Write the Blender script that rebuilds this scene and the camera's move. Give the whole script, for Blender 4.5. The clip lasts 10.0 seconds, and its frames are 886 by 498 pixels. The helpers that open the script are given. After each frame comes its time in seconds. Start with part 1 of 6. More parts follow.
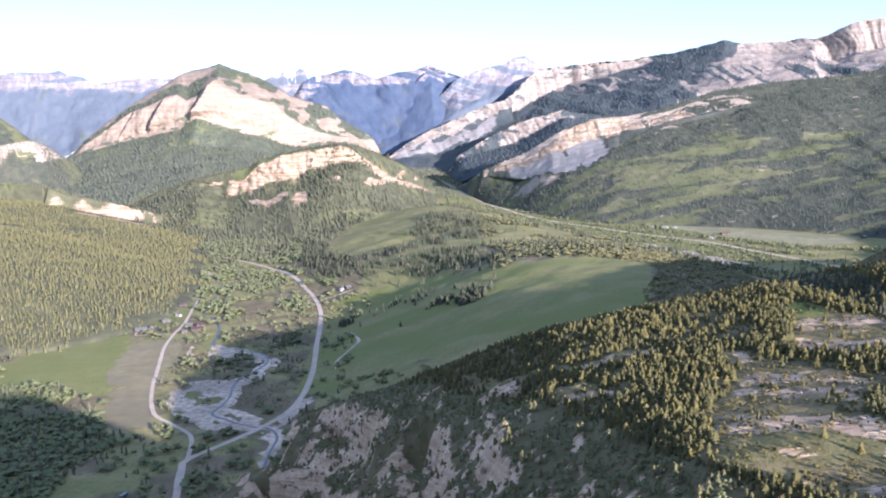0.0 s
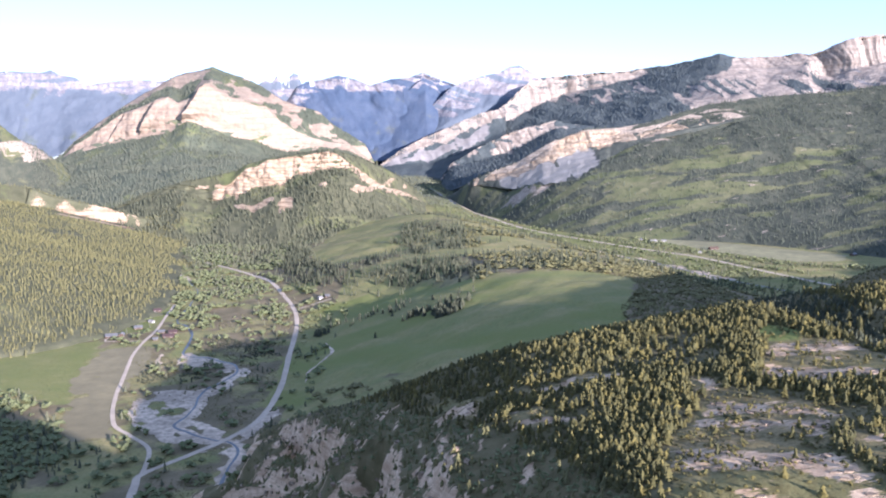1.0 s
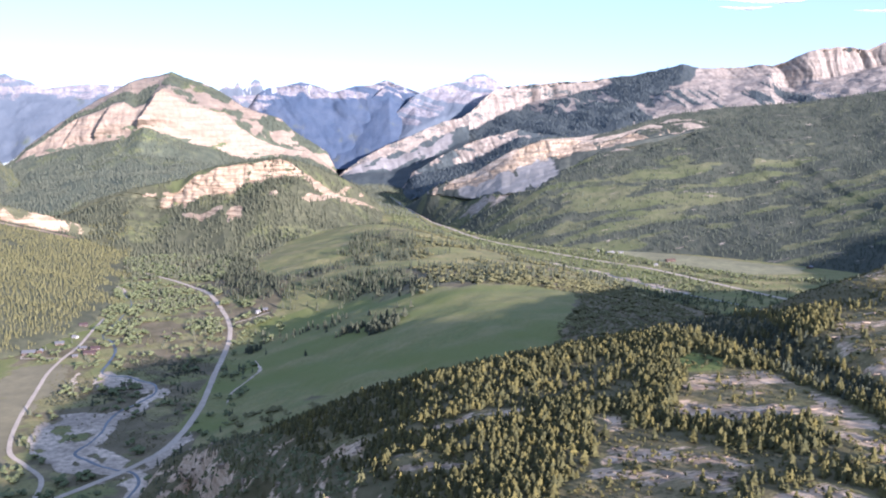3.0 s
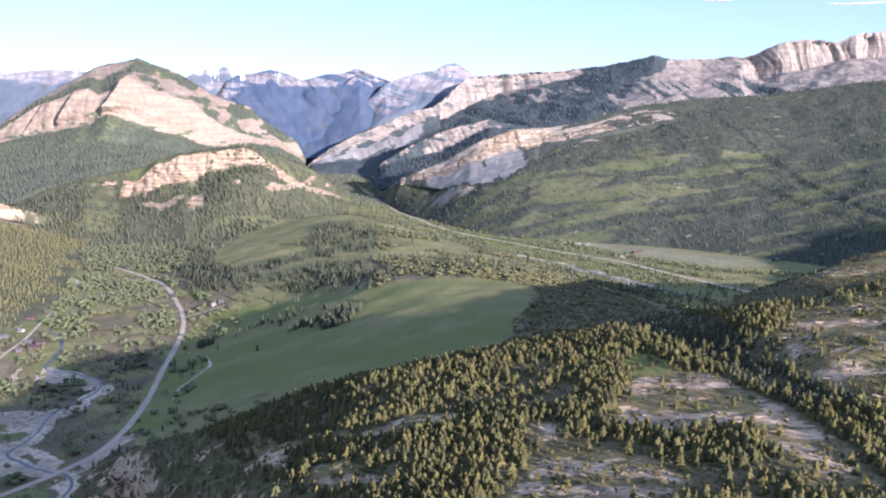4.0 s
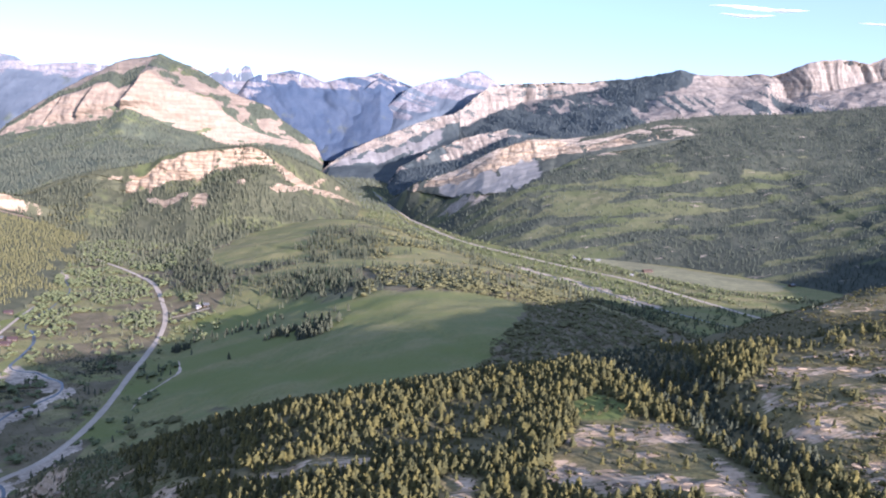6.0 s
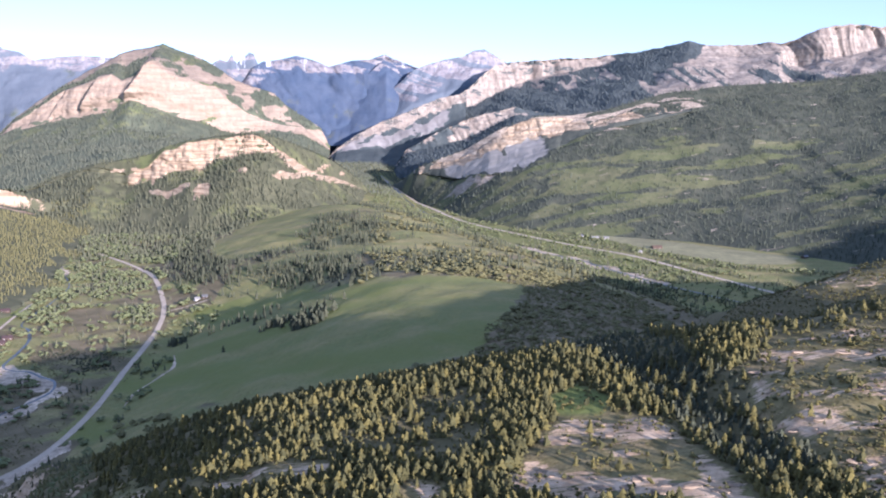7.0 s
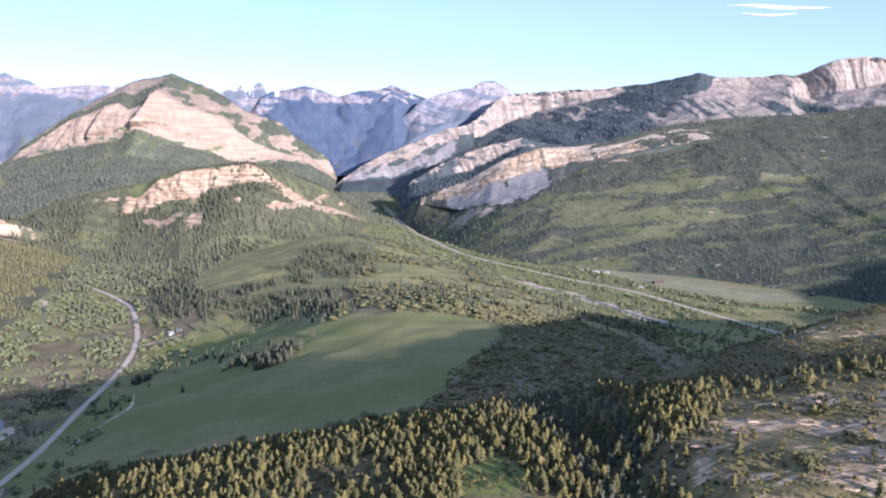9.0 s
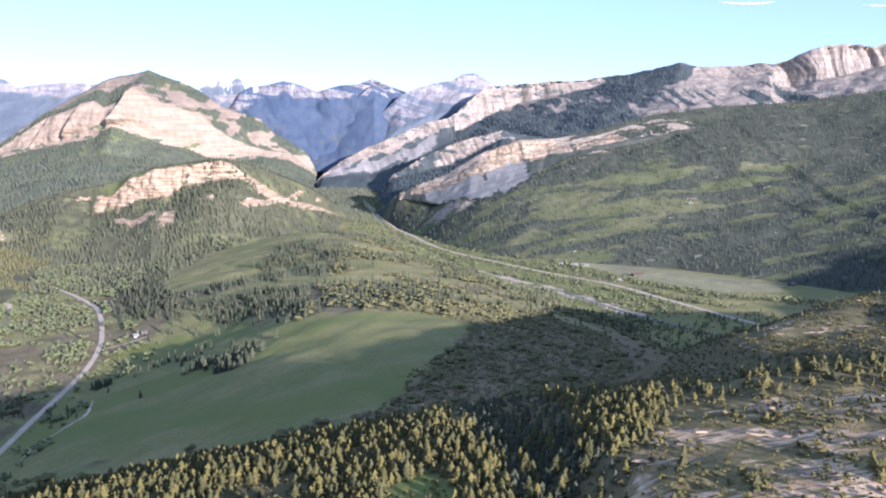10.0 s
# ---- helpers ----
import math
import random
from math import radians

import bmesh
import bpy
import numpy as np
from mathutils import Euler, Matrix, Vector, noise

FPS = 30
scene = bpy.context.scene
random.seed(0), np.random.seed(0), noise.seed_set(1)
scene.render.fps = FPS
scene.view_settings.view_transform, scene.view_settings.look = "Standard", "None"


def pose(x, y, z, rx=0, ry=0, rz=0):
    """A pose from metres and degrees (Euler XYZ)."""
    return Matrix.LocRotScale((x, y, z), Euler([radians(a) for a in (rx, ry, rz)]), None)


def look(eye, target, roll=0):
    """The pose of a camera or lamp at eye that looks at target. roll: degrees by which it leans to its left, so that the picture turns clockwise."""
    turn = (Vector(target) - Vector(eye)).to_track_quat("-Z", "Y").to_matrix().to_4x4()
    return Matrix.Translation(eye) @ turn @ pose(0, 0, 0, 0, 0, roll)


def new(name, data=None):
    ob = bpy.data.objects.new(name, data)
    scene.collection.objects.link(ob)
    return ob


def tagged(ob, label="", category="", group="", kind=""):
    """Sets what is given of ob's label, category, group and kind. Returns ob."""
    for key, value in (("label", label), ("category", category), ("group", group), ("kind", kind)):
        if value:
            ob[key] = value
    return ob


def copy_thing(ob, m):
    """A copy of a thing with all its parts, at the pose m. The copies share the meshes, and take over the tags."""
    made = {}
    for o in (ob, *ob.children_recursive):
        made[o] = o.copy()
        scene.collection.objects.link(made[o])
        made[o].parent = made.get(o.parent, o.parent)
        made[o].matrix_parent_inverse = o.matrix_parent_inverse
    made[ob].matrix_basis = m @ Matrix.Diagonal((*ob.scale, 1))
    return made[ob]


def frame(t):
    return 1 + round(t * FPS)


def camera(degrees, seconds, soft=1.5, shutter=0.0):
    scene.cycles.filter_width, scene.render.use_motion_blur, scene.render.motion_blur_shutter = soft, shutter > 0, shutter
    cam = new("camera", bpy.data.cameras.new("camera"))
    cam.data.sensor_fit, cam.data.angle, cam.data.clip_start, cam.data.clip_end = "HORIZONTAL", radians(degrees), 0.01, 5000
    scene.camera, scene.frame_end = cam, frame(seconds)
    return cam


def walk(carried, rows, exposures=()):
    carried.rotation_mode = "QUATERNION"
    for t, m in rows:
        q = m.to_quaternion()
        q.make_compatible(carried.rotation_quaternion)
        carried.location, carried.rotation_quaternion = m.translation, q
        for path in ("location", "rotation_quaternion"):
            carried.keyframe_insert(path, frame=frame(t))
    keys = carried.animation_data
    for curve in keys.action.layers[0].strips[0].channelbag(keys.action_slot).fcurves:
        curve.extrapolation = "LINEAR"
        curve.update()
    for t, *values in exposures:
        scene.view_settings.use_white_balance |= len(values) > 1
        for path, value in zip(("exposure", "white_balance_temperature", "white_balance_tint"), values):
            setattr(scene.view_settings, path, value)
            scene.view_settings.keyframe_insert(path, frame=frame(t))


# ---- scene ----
cam = camera(54.34, 10.0, soft=2.0)
PATH = [
    (0.0, pose(0.00, 0.00, 309.12, 80.7956, 1.7247, -0.2154)),
    (0.5, pose(11.79, 13.42, 308.53, 81.7223, 0.8353, 0.1922)),
    (1.0, pose(23.57, 26.83, 307.95, 81.3165, 0.5675, -0.3476)),
    (1.5, pose(35.36, 40.25, 307.36, 81.9401, 0.0456, -0.6797)),
    (2.0, pose(47.15, 53.67, 306.77, 81.5909, -0.9675, -0.9673)),
    (2.5, pose(58.94, 67.09, 306.19, 81.8231, -0.5659, -1.4379)),
    (2.7, pose(63.65, 72.45, 305.95, 81.8168, 0.2938, -1.8498)),
    (3.8, pose(89.58, 101.97, 304.66, 82.0813, -1.1286, -3.3159)),
    (4.0, pose(94.30, 107.34, 304.43, 81.2084, -0.3901, -3.7750)),
    (4.5, pose(106.08, 120.75, 303.84, 81.4702, 0.2374, -5.1609)),
    (5.0, pose(117.87, 134.17, 303.25, 81.7077, 3.1696, -4.9959)),
    (5.5, pose(129.66, 147.59, 302.67, 81.3009, -1.3395, -2.4959)),
    (5.7, pose(134.37, 152.95, 302.43, 81.7636, -2.2502, -2.2785)),
    (6.8, pose(160.30, 182.47, 301.14, 80.6502, -2.3377, -0.6698)),
    (7.0, pose(165.02, 187.84, 300.91, 80.4182, -0.5700, -1.1367)),
    (7.5, pose(176.81, 201.26, 300.32, 81.8270, -0.8326, -0.4262)),
    (8.0, pose(188.59, 214.67, 299.74, 81.7655, -0.0316, -0.9821)),
    (8.5, pose(200.38, 228.09, 299.15, 81.4446, -1.9602, 0.0663)),
    (9.0, pose(212.17, 241.51, 298.56, 82.4327, -0.9053, -0.0062)),
    (9.5, pose(223.95, 254.92, 297.98, 82.5787, -1.0950, -0.6250)),
    (10.0, pose(235.74, 268.34, 297.39, 82.0410, -0.1167, -0.9650)),
]
walk(cam, PATH, [(0.0, 1.60, 5330, 26), (2.5, 1.57, 5330, 26), (4.0, 1.35, 5330, 27), (5.0, 1.43, 5330, 27), (8.0, 1.30, 5290, 28), (9.5, 1.26, 5270, 28), (10.0, 1.38, 5240, 24)])

# ---- world, sun ----
SUN_DIR = Vector((0.55, -0.80, 0.226)).normalized()      # towards the sun
SUN_ELEV = math.asin(SUN_DIR.z)
world = bpy.data.worlds.new("world")
scene.world = world
world.use_nodes = True
wn = world.node_tree.nodes
wl = world.node_tree.links
sky = wn.new("ShaderNodeTexSky")
sky.sky_type = 'NISHITA'
sky.sun_disc = False
sky.sun_elevation = SUN_ELEV
sky.sun_rotation = math.atan2(SUN_DIR.x, SUN_DIR.y)
sky.altitude = 1400
sky.air_density = 0.8
sky.dust_density = 0.3
sky.ozone_density = 1.0
veil = wn.new("ShaderNodeMix")                           # thin bright haze over the whole sky
veil.data_type, veil.blend_type = 'RGBA', 'ADD'
veil.inputs[0].default_value = 1.0
veil.inputs[7].default_value = (2.45, 3.1, 3.85, 1)
wl.new(sky.outputs[0], veil.inputs[6])
wn["Background"].inputs["Strength"].default_value = 0.05
wl.new(veil.outputs[2], wn["Background"].inputs["Color"])
sun_data = bpy.data.lights.new("sun", 'SUN')
sun_data.energy = 5.0
sun_data.angle = radians(0.6)
sun_data.color = (1.0, 0.88, 0.72)
sun = new("sun", sun_data)
sun.matrix_world = look(SUN_DIR * 100, (0, 0, 0))

# ---- noise and lines ----
RNG = np.random.RandomState(7)
PERM = RNG.rand(256, 256)


def vnoise(x, y):
    """Smooth lattice noise from 0 to 1."""
    xi, yi = np.floor(x).astype(int), np.floor(y).astype(int)
    fx, fy = x - xi, y - yi
    fx, fy = fx * fx * (3 - 2 * fx), fy * fy * (3 - 2 * fy)
    a, b = PERM[xi & 255, yi & 255], PERM[(xi + 1) & 255, yi & 255]
    c, d = PERM[xi & 255, (yi + 1) & 255], PERM[(xi + 1) & 255, (yi + 1) & 255]
    return (a * (1 - fx) + b * fx) * (1 - fy) + (c * (1 - fx) + d * fx) * fy


def fbm(x, y, size, octaves=4, seed=0):
    """Fractal noise about 0, from -1 to 1, with its largest waves of that size in metres."""
    out, amp, total = 0.0, 1.0, 0.0
    for k in range(octaves):
        out = out + amp * (2 * vnoise(x / size + 37.1 * seed + 11 * k, y / size + 17.7 * seed + 5 * k) - 1)
        total += amp
        amp, size = amp * 0.5, size * 0.5
    return out / total


def ridged(x, y, size, octaves=4, seed=0):
    """Sharp-crested noise, from 0 to 1."""
    out, amp, total = 0.0, 1.0, 0.0
    for k in range(octaves):
        out = out + amp * (1 - np.abs(2 * vnoise(x / size + 51.3 * seed + 3 * k, y / size + 29.9 * seed + 7 * k) - 1))
        total += amp
        amp, size = amp * 0.5, size * 0.5
    return out / total


def smooth(v, a, b):
    v = np.clip((v - a) / (b - a), 0, 1)
    return v * v * (3 - 2 * v)


def softmin(*hs, k=8.0):
    out = hs[0]
    for h in hs[1:]:
        m = np.clip(0.5 + 0.5 * (h - out) / k, 0, 1)
        out = h * (1 - m) + out * m - k * m * (1 - m)
    return out


def along(x, y, pts):
    """Distance to a line of points (positive on its left), the height there, and the x there."""
    best = np.full(np.shape(x), 1e18)
    sign, height, px = np.ones_like(best), np.zeros_like(best), np.zeros_like(best)
    for p, q in zip(pts[:-1], pts[1:]):
        dx, dy = q[0] - p[0], q[1] - p[1]
        u = np.clip(((x - p[0]) * dx + (y - p[1]) * dy) / (dx * dx + dy * dy), 0, 1)
        d2 = (x - p[0] - u * dx) ** 2 + (y - p[1] - u * dy) ** 2
        near = d2 < best
        best = np.where(near, d2, best)
        sign = np.where(near, np.where(dx * (y - p[1]) - dy * (x - p[0]) >= 0, 1.0, -1.0), sign)
        if len(p) > 2:
            height = np.where(near, p[2] + u * (q[2] - p[2]), height)
        px = np.where(near, p[0] + u * dx, px)
    return np.sqrt(best) * sign, height, px


# ---- landforms: heights in metres over the plan ----
def h_ground(x, y):
    """The two valley floors and the grassy bench between them."""
    xt = np.interp(y, [900, 1400, 1650, 1900, 2300], [-140, -155, -330, -385, -400])
    west = np.interp(y, [1400, 1650], [0.36, 0.21]) * (x - xt)
    cap = np.interp(y, [600, 1000, 1250, 1550, 1900, 2180, 2450], [108, 106, 98, 72, 80, 84, 30])
    xe = np.interp(y, [900, 1300, 1800, 2100, 2700], [720, 650, 470, 330, 140])
    east = 0.27 * (xe - x)
    south = 0.5 * (y - 500)
    bench = softmin(west, cap, east, south, k=26)
    lumps = fbm(x, y, 170, 4, 1) * 7 * smooth(bench, 0, 40) + fbm(x, y, 45, 3, 2) * 2.4 * smooth(bench, 5, 30) - 3.0 * smooth(ridged(x + 0.5 * y, y * 0.4, 120, 2, 83), 0.78, 0.95) * smooth(bench, 5, 30)
    floor = -7 + fbm(x, y, 260, 3, 3) * 1.4
    return np.maximum(floor, bench + lumps - 7) + smooth(np.hypot(x, y), 3500, 5000) * 30


def h_ridge(x, y):
    """The near ridge: a tilted limestone top, a broken west side, a long wooded north side."""
    warp = fbm(x, y, 70, 4, 4) * 16 + (ridged(x, y, 26, 3, 5) - 0.5) * 15 + fbm(x, y, 7, 2, 66) * 2.5
    top = 155 + 0.112 * (x - 60) - 0.018 * (y - 470)
    top = softmin(top, 204 - 0.11 * (np.clip(x, 300, 640) - 440), k=12)
    u = 0.93 * x + 0.37 * (y - 620) + warp
    lip = np.interp(y, [100, 466, 622, 774, 900, 1100], [160, 121, 84, 43, 8, -40])
    tall = np.clip(14 + 44 * fbm(x, y, 48, 3, 28), 2, 32) * smooth(y, 400, 470)
    drop = np.interp(u, [-400, -84, -79, -62, -50, -46, -43, -41, -37, -10, 0], [-0.4, -0.4, 0.0, 0.0, 0.0, 0.1, 0.5, 0.62, 1.0, 1.0, 1.0])
    west = lip + np.where(u > -40, 0.55, 0.62) * (u + 40) - tall * (1 - drop)
    ye = 645 + np.where(x > 250, 0.78, 0.55) * (x - 250)
    north = 173 - 0.40 * (y + warp * 0.6 - ye)
    h = softmin(top, west, north, k=9)
    steps = 1.1 * np.abs(2 * vnoise(x / 60 + y / 200, y / 14) - 1)
    h = h + fbm(x, y, 90, 4, 6) * 4.0 + fbm(x, y, 12, 2, 7) * 0.5 + steps * smooth(h, 140, 165)
    dip = np.interp(x, [235, 311, 344, 369, 403, 460, 600], [660, 633, 613, 609, 597, 580, 540])
    h = h - 0.17 * np.clip(y - dip, 0, 80) * smooth(x, 215, 270) * smooth(-x, -402, -374)      # falls away behind the top
    draw = x + 0.12 * (y - 480) + 9 * fbm(x, y, 60, 3, 122)
    h = h + (6.5 * smooth(draw, 284, 312) + 0.07 * np.clip(draw - 312, 0, 90) - 2.5 * np.exp(-((draw - 284) / 17) ** 2)) * smooth(-y, -640, -590) * smooth(y, 440, 500)
    # unseen east end raised to throw shade on the bank beyond the ridge
    h = h + 44 * smooth(x, 500, 610) * smooth(-y, -790, -690)
    h = h + 0.03 * np.clip(610 - y, 0, 85) * smooth(x, 265, 345)                                # the east side stands higher
    across = 0.824 * x + 0.566 * y                                   # unseen rise added at the ridge's south end to shade the valley floor
    shade_knoll = 224 - 0.6 * np.clip(across - 150, 0, None) - 0.75 * np.clip(y - 165, 0, None) - 0.5 * np.clip(-60 - y, 0, None) - 0.4 * np.clip(-20 - across, 0, None)
    return np.maximum(h, shade_knoll)


L_TOE = [(-900, -600), (-760, 300), (-660, 900), (-610, 1147), (-542, 1169), (-470, 1255), (-428, 1400), (-457, 1593), (-549, 1929), (-660, 2330)]
L_CREST = [(-2600, 1500, 420), (-1900, 2000, 260), (-1173, 2300, 150), (-1060, 2305, 138), (-999, 2305, 115), (-868, 2325, 79), (-748, 2370, 34), (-650, 2420, -10)]


def h_left(x, y):
    """The wooded hill on the creek's west side."""
    d, _, _ = along(x, y, L_TOE)
    c, zc, px = along(x, y, L_CREST)
    rise = 0.235 * d + fbm(x, y, 260, 4, 8) * 0.05 * np.clip(d, 0, 400) + fbm(x, y, 90, 3, 90) * 5 * smooth(d, 20, 120)
    ledge = 25 * smooth(px, -1060, -985) * smooth(-px, 690, 740)
    cl = -c + fbm(x, y, 60, 3, 9) * 12
    front = zc + 6 - ledge * smooth(cl, 4, 14) - 0.06 * np.clip(cl, 0, 60) + 0.0 * x
    back = zc + 4 - 0.42 * np.clip(c, 0, None)
    body = np.where(c > 0, np.minimum(back, rise + 60), np.minimum(front + 0.02 * np.clip(cl - 60, 0, None), rise))
    rim = zc + 6 - ledge * smooth(cl, 3, 13) - 2.2 * np.clip(cl - 13, 0, None)
    body = np.where((c <= 0) & (ledge > 1), np.maximum(body, rim), body)
    return np.where(d > 0, body, -0.3 * -d - 8) - 5


def h_range(crest, steep, seed, amp=90):
    """A far range: a crest with spurs running down from it."""
    def h(x, y):
        d, zc, px = along(x, y, crest)
        s = np.abs(d)
        spur = ridged(x + 0.45 * y, y * 0.5, 240, 6, seed) - 0.55
        return zc - steep * s + spur * amp * 2.6 * smooth(s, 5, 160) + fbm(x, y, 50, 3, seed + 1) * 8
    return h


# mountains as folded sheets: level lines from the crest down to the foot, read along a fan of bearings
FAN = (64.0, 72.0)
FAR_L_SKY = [(-2815, 4860, 535), (-2605, 4860, 558), (-2336, 4860, 581), (-2158, 4860, 571), (-2091, 4860, 583), (-2039, 4860, 556), (-1965, 4860, 544), (-1893, 4860, 502), (-1772, 4860, 519), (-1651, 4860, 528), (-1501, 4860, 524), (-1351, 4860, 499)]
FAR_L_BAND = [(-2804, 4830, 459), (-2327, 4830, 502), (-2150, 4830, 492), (-1972, 4830, 480), (-1764, 4830, 464), (-1555, 4830, 463), (-1346, 4830, 438)]
FAR_L_FOOT = [(-2586, 4400, 22), (-1979, 4400, 101), (-1814, 4411, 168), (-1571, 4428, 202), (-1244, 4450, 220)]
FAR_L = (FAR_L_SKY, FAR_L_BAND, FAR_L_FOOT)
FAR_S_SKY = [(-1016, 4900, 408), (-966, 4900, 500), (-928, 4900, 518), (-892, 4900, 508), (-866, 4900, 542), (-840, 4900, 499), (-805, 4900, 529), (-773, 4900, 556), (-749, 4900, 550), (-715, 4900, 468), (-646, 4900, 422)]
FAR_S_BAND = [(-1012, 4880, 377), (-873, 4880, 422), (-750, 4880, 422), (-644, 4880, 376)]
FAR_S_FOOT = [(-1004, 4820, 256), (-638, 4820, 284)]
FAR_S = (FAR_S_SKY, FAR_S_BAND, FAR_S_FOOT)
FAR_M_SKY = [(-841, 4860, 361), (-783, 4860, 428), (-745, 4860, 482), (-695, 4860, 509), (-615, 4860, 518), (-514, 4860, 541), (-423, 4860, 517), (-347, 4860, 486), (-224, 4860, 519), (-138, 4860, 525), (-54, 4860, 552), (28, 4860, 518), (114, 4860, 488), (268, 4860, 438)]
FAR_M_BAND = [(-836, 4830, 331), (-650, 4830, 435), (-512, 4830, 465), (-346, 4830, 428), (-192, 4830, 458), (-55, 4830, 469), (113, 4830, 432), (267, 4830, 401)]
FAR_M_FOOT = [(-794, 4560, 85), (-325, 4500, 56), (254, 4560, 107)]
FAR_M = (FAR_M_SKY, FAR_M_BAND, FAR_M_FOOT)
FAR_A_SKY = [(-568, 4800, 187), (-506, 4803, 229), (-451, 4805, 259), (-377, 4808, 307), (-291, 4811, 355), (-199, 4815, 403), (-125, 4818, 463), (-51, 4821, 523), (4, 4824, 493), (82, 4827, 372), (158, 4830, 234)]
FAR_A_BAND = [(-545, 4785, 169), (-438, 4790, 229), (-291, 4796, 307), (-162, 4801, 387), (-39, 4807, 462), (82, 4812, 347), (158, 4815, 219)]
FAR_A_FOOT = [(-437, 4480, 86), (-266, 4480, 85), (21, 4480, 140)]
FAR_A = (FAR_A_SKY, FAR_A_BAND, FAR_A_FOOT)
FAR_P_SKY = [(-259, 4720, 118), (-207, 4728, 187), (-124, 4740, 276), (-39, 4753, 347), (28, 4762, 401), (98, 4773, 470), (180, 4785, 503), (266, 4798, 527), (358, 4811, 542), (414, 4819, 575), (470, 4828, 582), (520, 4835, 558), (592, 4845, 516), (766, 4870, 516)]
FAR_P_BAND = [(-246, 4700, 98), (-70, 4723, 252), (97, 4745, 409), (265, 4767, 454), (418, 4786, 496), (510, 4798, 496), (761, 4830, 475)]
FAR_P_LEDGE = [(-217, 4520, 83), (-37, 4562, 201), (95, 4593, 287), (258, 4631, 353), (409, 4665, 397), (561, 4699, 412), (748, 4740, 427)]
FAR_P_FOOT = [(-207, 4440, 30), (21, 4490, 83), (254, 4540, 166), (735, 4640, 307)]
FAR_P = (FAR_P_SKY, FAR_P_BAND, FAR_P_LEDGE, FAR_P_FOOT)
WALL_SKY = [(265, 4400, 276), (330, 4456, 343), (397, 4511, 394), (453, 4557, 446), (509, 4602, 488), (570, 4650, 507), (729, 4621, 520), (844, 4600, 527), (986, 4574, 531), (1111, 4550, 552), (1196, 4482, 556), (1311, 4384, 580), (1394, 4310, 602), (1473, 4279, 578), (1663, 4200, 581), (1728, 4148, 590), (1756, 4125, 578), (1802, 4085, 595), (1875, 4020, 636), (1971, 4006, 654), (2068, 3992, 655), (2136, 3982, 642), (2198, 3973, 675), (2351, 3950, 693), (2532, 3912, 698), (2817, 3850, 711)]
WALL_BAND = [(289, 4370, 237), (392, 4435, 292), (482, 4490, 328), (590, 4555, 386), (685, 4610, 421), (784, 4584, 443), (895, 4555, 462), (1006, 4526, 483), (1100, 4500, 521), (1186, 4440, 540), (1303, 4355, 562), (1388, 4290, 582), (1462, 4243, 555), (1573, 4170, 524), (1732, 4064, 538), (1774, 4037, 481), (1824, 4002, 474), (1881, 3960, 502), (2000, 3944, 525), (2176, 3920, 568), (2470, 3880, 581), (2792, 3800, 586)]
WALL_SLOPE = [(277, 4150, 138), (485, 3980, 197), (709, 3800, 254), (849, 3768, 282), (1053, 3720, 333), (1279, 3680, 373), (1610, 3620, 371), (1954, 3500, 422), (2506, 3400, 492)]
WALL_FOOT = [(243, 3500, 40), (1052, 3300, 40), (1808, 3200, 60), (2318, 3100, 60)]
WALL = (WALL_SKY, WALL_BAND, WALL_SLOPE, WALL_FOOT)
SLAB_A_SKY = [(-312, 4335, 18), (-277, 4330, 65), (-249, 4329, 87), (-170, 4325, 145), (-59, 4320, 204), (65, 4314, 253), (148, 4310, 291), (244, 4305, 328), (354, 4300, 349)]
SLAB_A_BAND = [(-298, 4305, 16), (-259, 4300, 61), (-170, 4290, 78), (-32, 4274, 91), (132, 4255, 132), (241, 4243, 188), (349, 4230, 245)]
SLAB_A_FOOT = [(-266, 4000, -12), (-237, 4000, -6), (126, 3950, 21), (330, 3950, 108)]
SLAB_A = (SLAB_A_SKY, SLAB_A_BAND, SLAB_A_FOOT)
SLAB_B_SKY = [(34, 3968, 30), (58, 3964, 62), (82, 3960, 99), (132, 3951, 129), (203, 3940, 172), (278, 3927, 204), (352, 3914, 237), (439, 3899, 264), (548, 3880, 288), (632, 3854, 268), (737, 3820, 263)]
SLAB_B_BAND = [(38, 3950, 28), (62, 3945, 58), (89, 3940, 90), (227, 3909, 118), (350, 3881, 151), (447, 3858, 203), (543, 3835, 256), (732, 3790, 249)]
SLAB_B_FOOT = [(56, 3520, 5), (108, 3500, 31), (318, 3450, 94), (428, 3450, 141), (561, 3450, 202), (671, 3450, 241)]
SLAB_B = (SLAB_B_SKY, SLAB_B_BAND, SLAB_B_FOOT)
PYR_SKY = [(-1955, 4230, 61), (-1889, 4277, 106), (-1829, 4318, 147), (-1780, 4350, 206), (-1694, 4406, 284), (-1579, 4479, 375), (-1484, 4537, 442), (-1423, 4574, 480), (-1361, 4610, 527), (-1300, 4647, 548), (-1237, 4683, 561), (-1173, 4720, 584), (-1096, 4699, 556), (-1004, 4675, 526), (-913, 4650, 487), (-793, 4617, 407), (-703, 4592, 375), (-589, 4561, 342), (-525, 4543, 282), (-438, 4518, 228), (-351, 4493, 176), (-306, 4480, 85)]
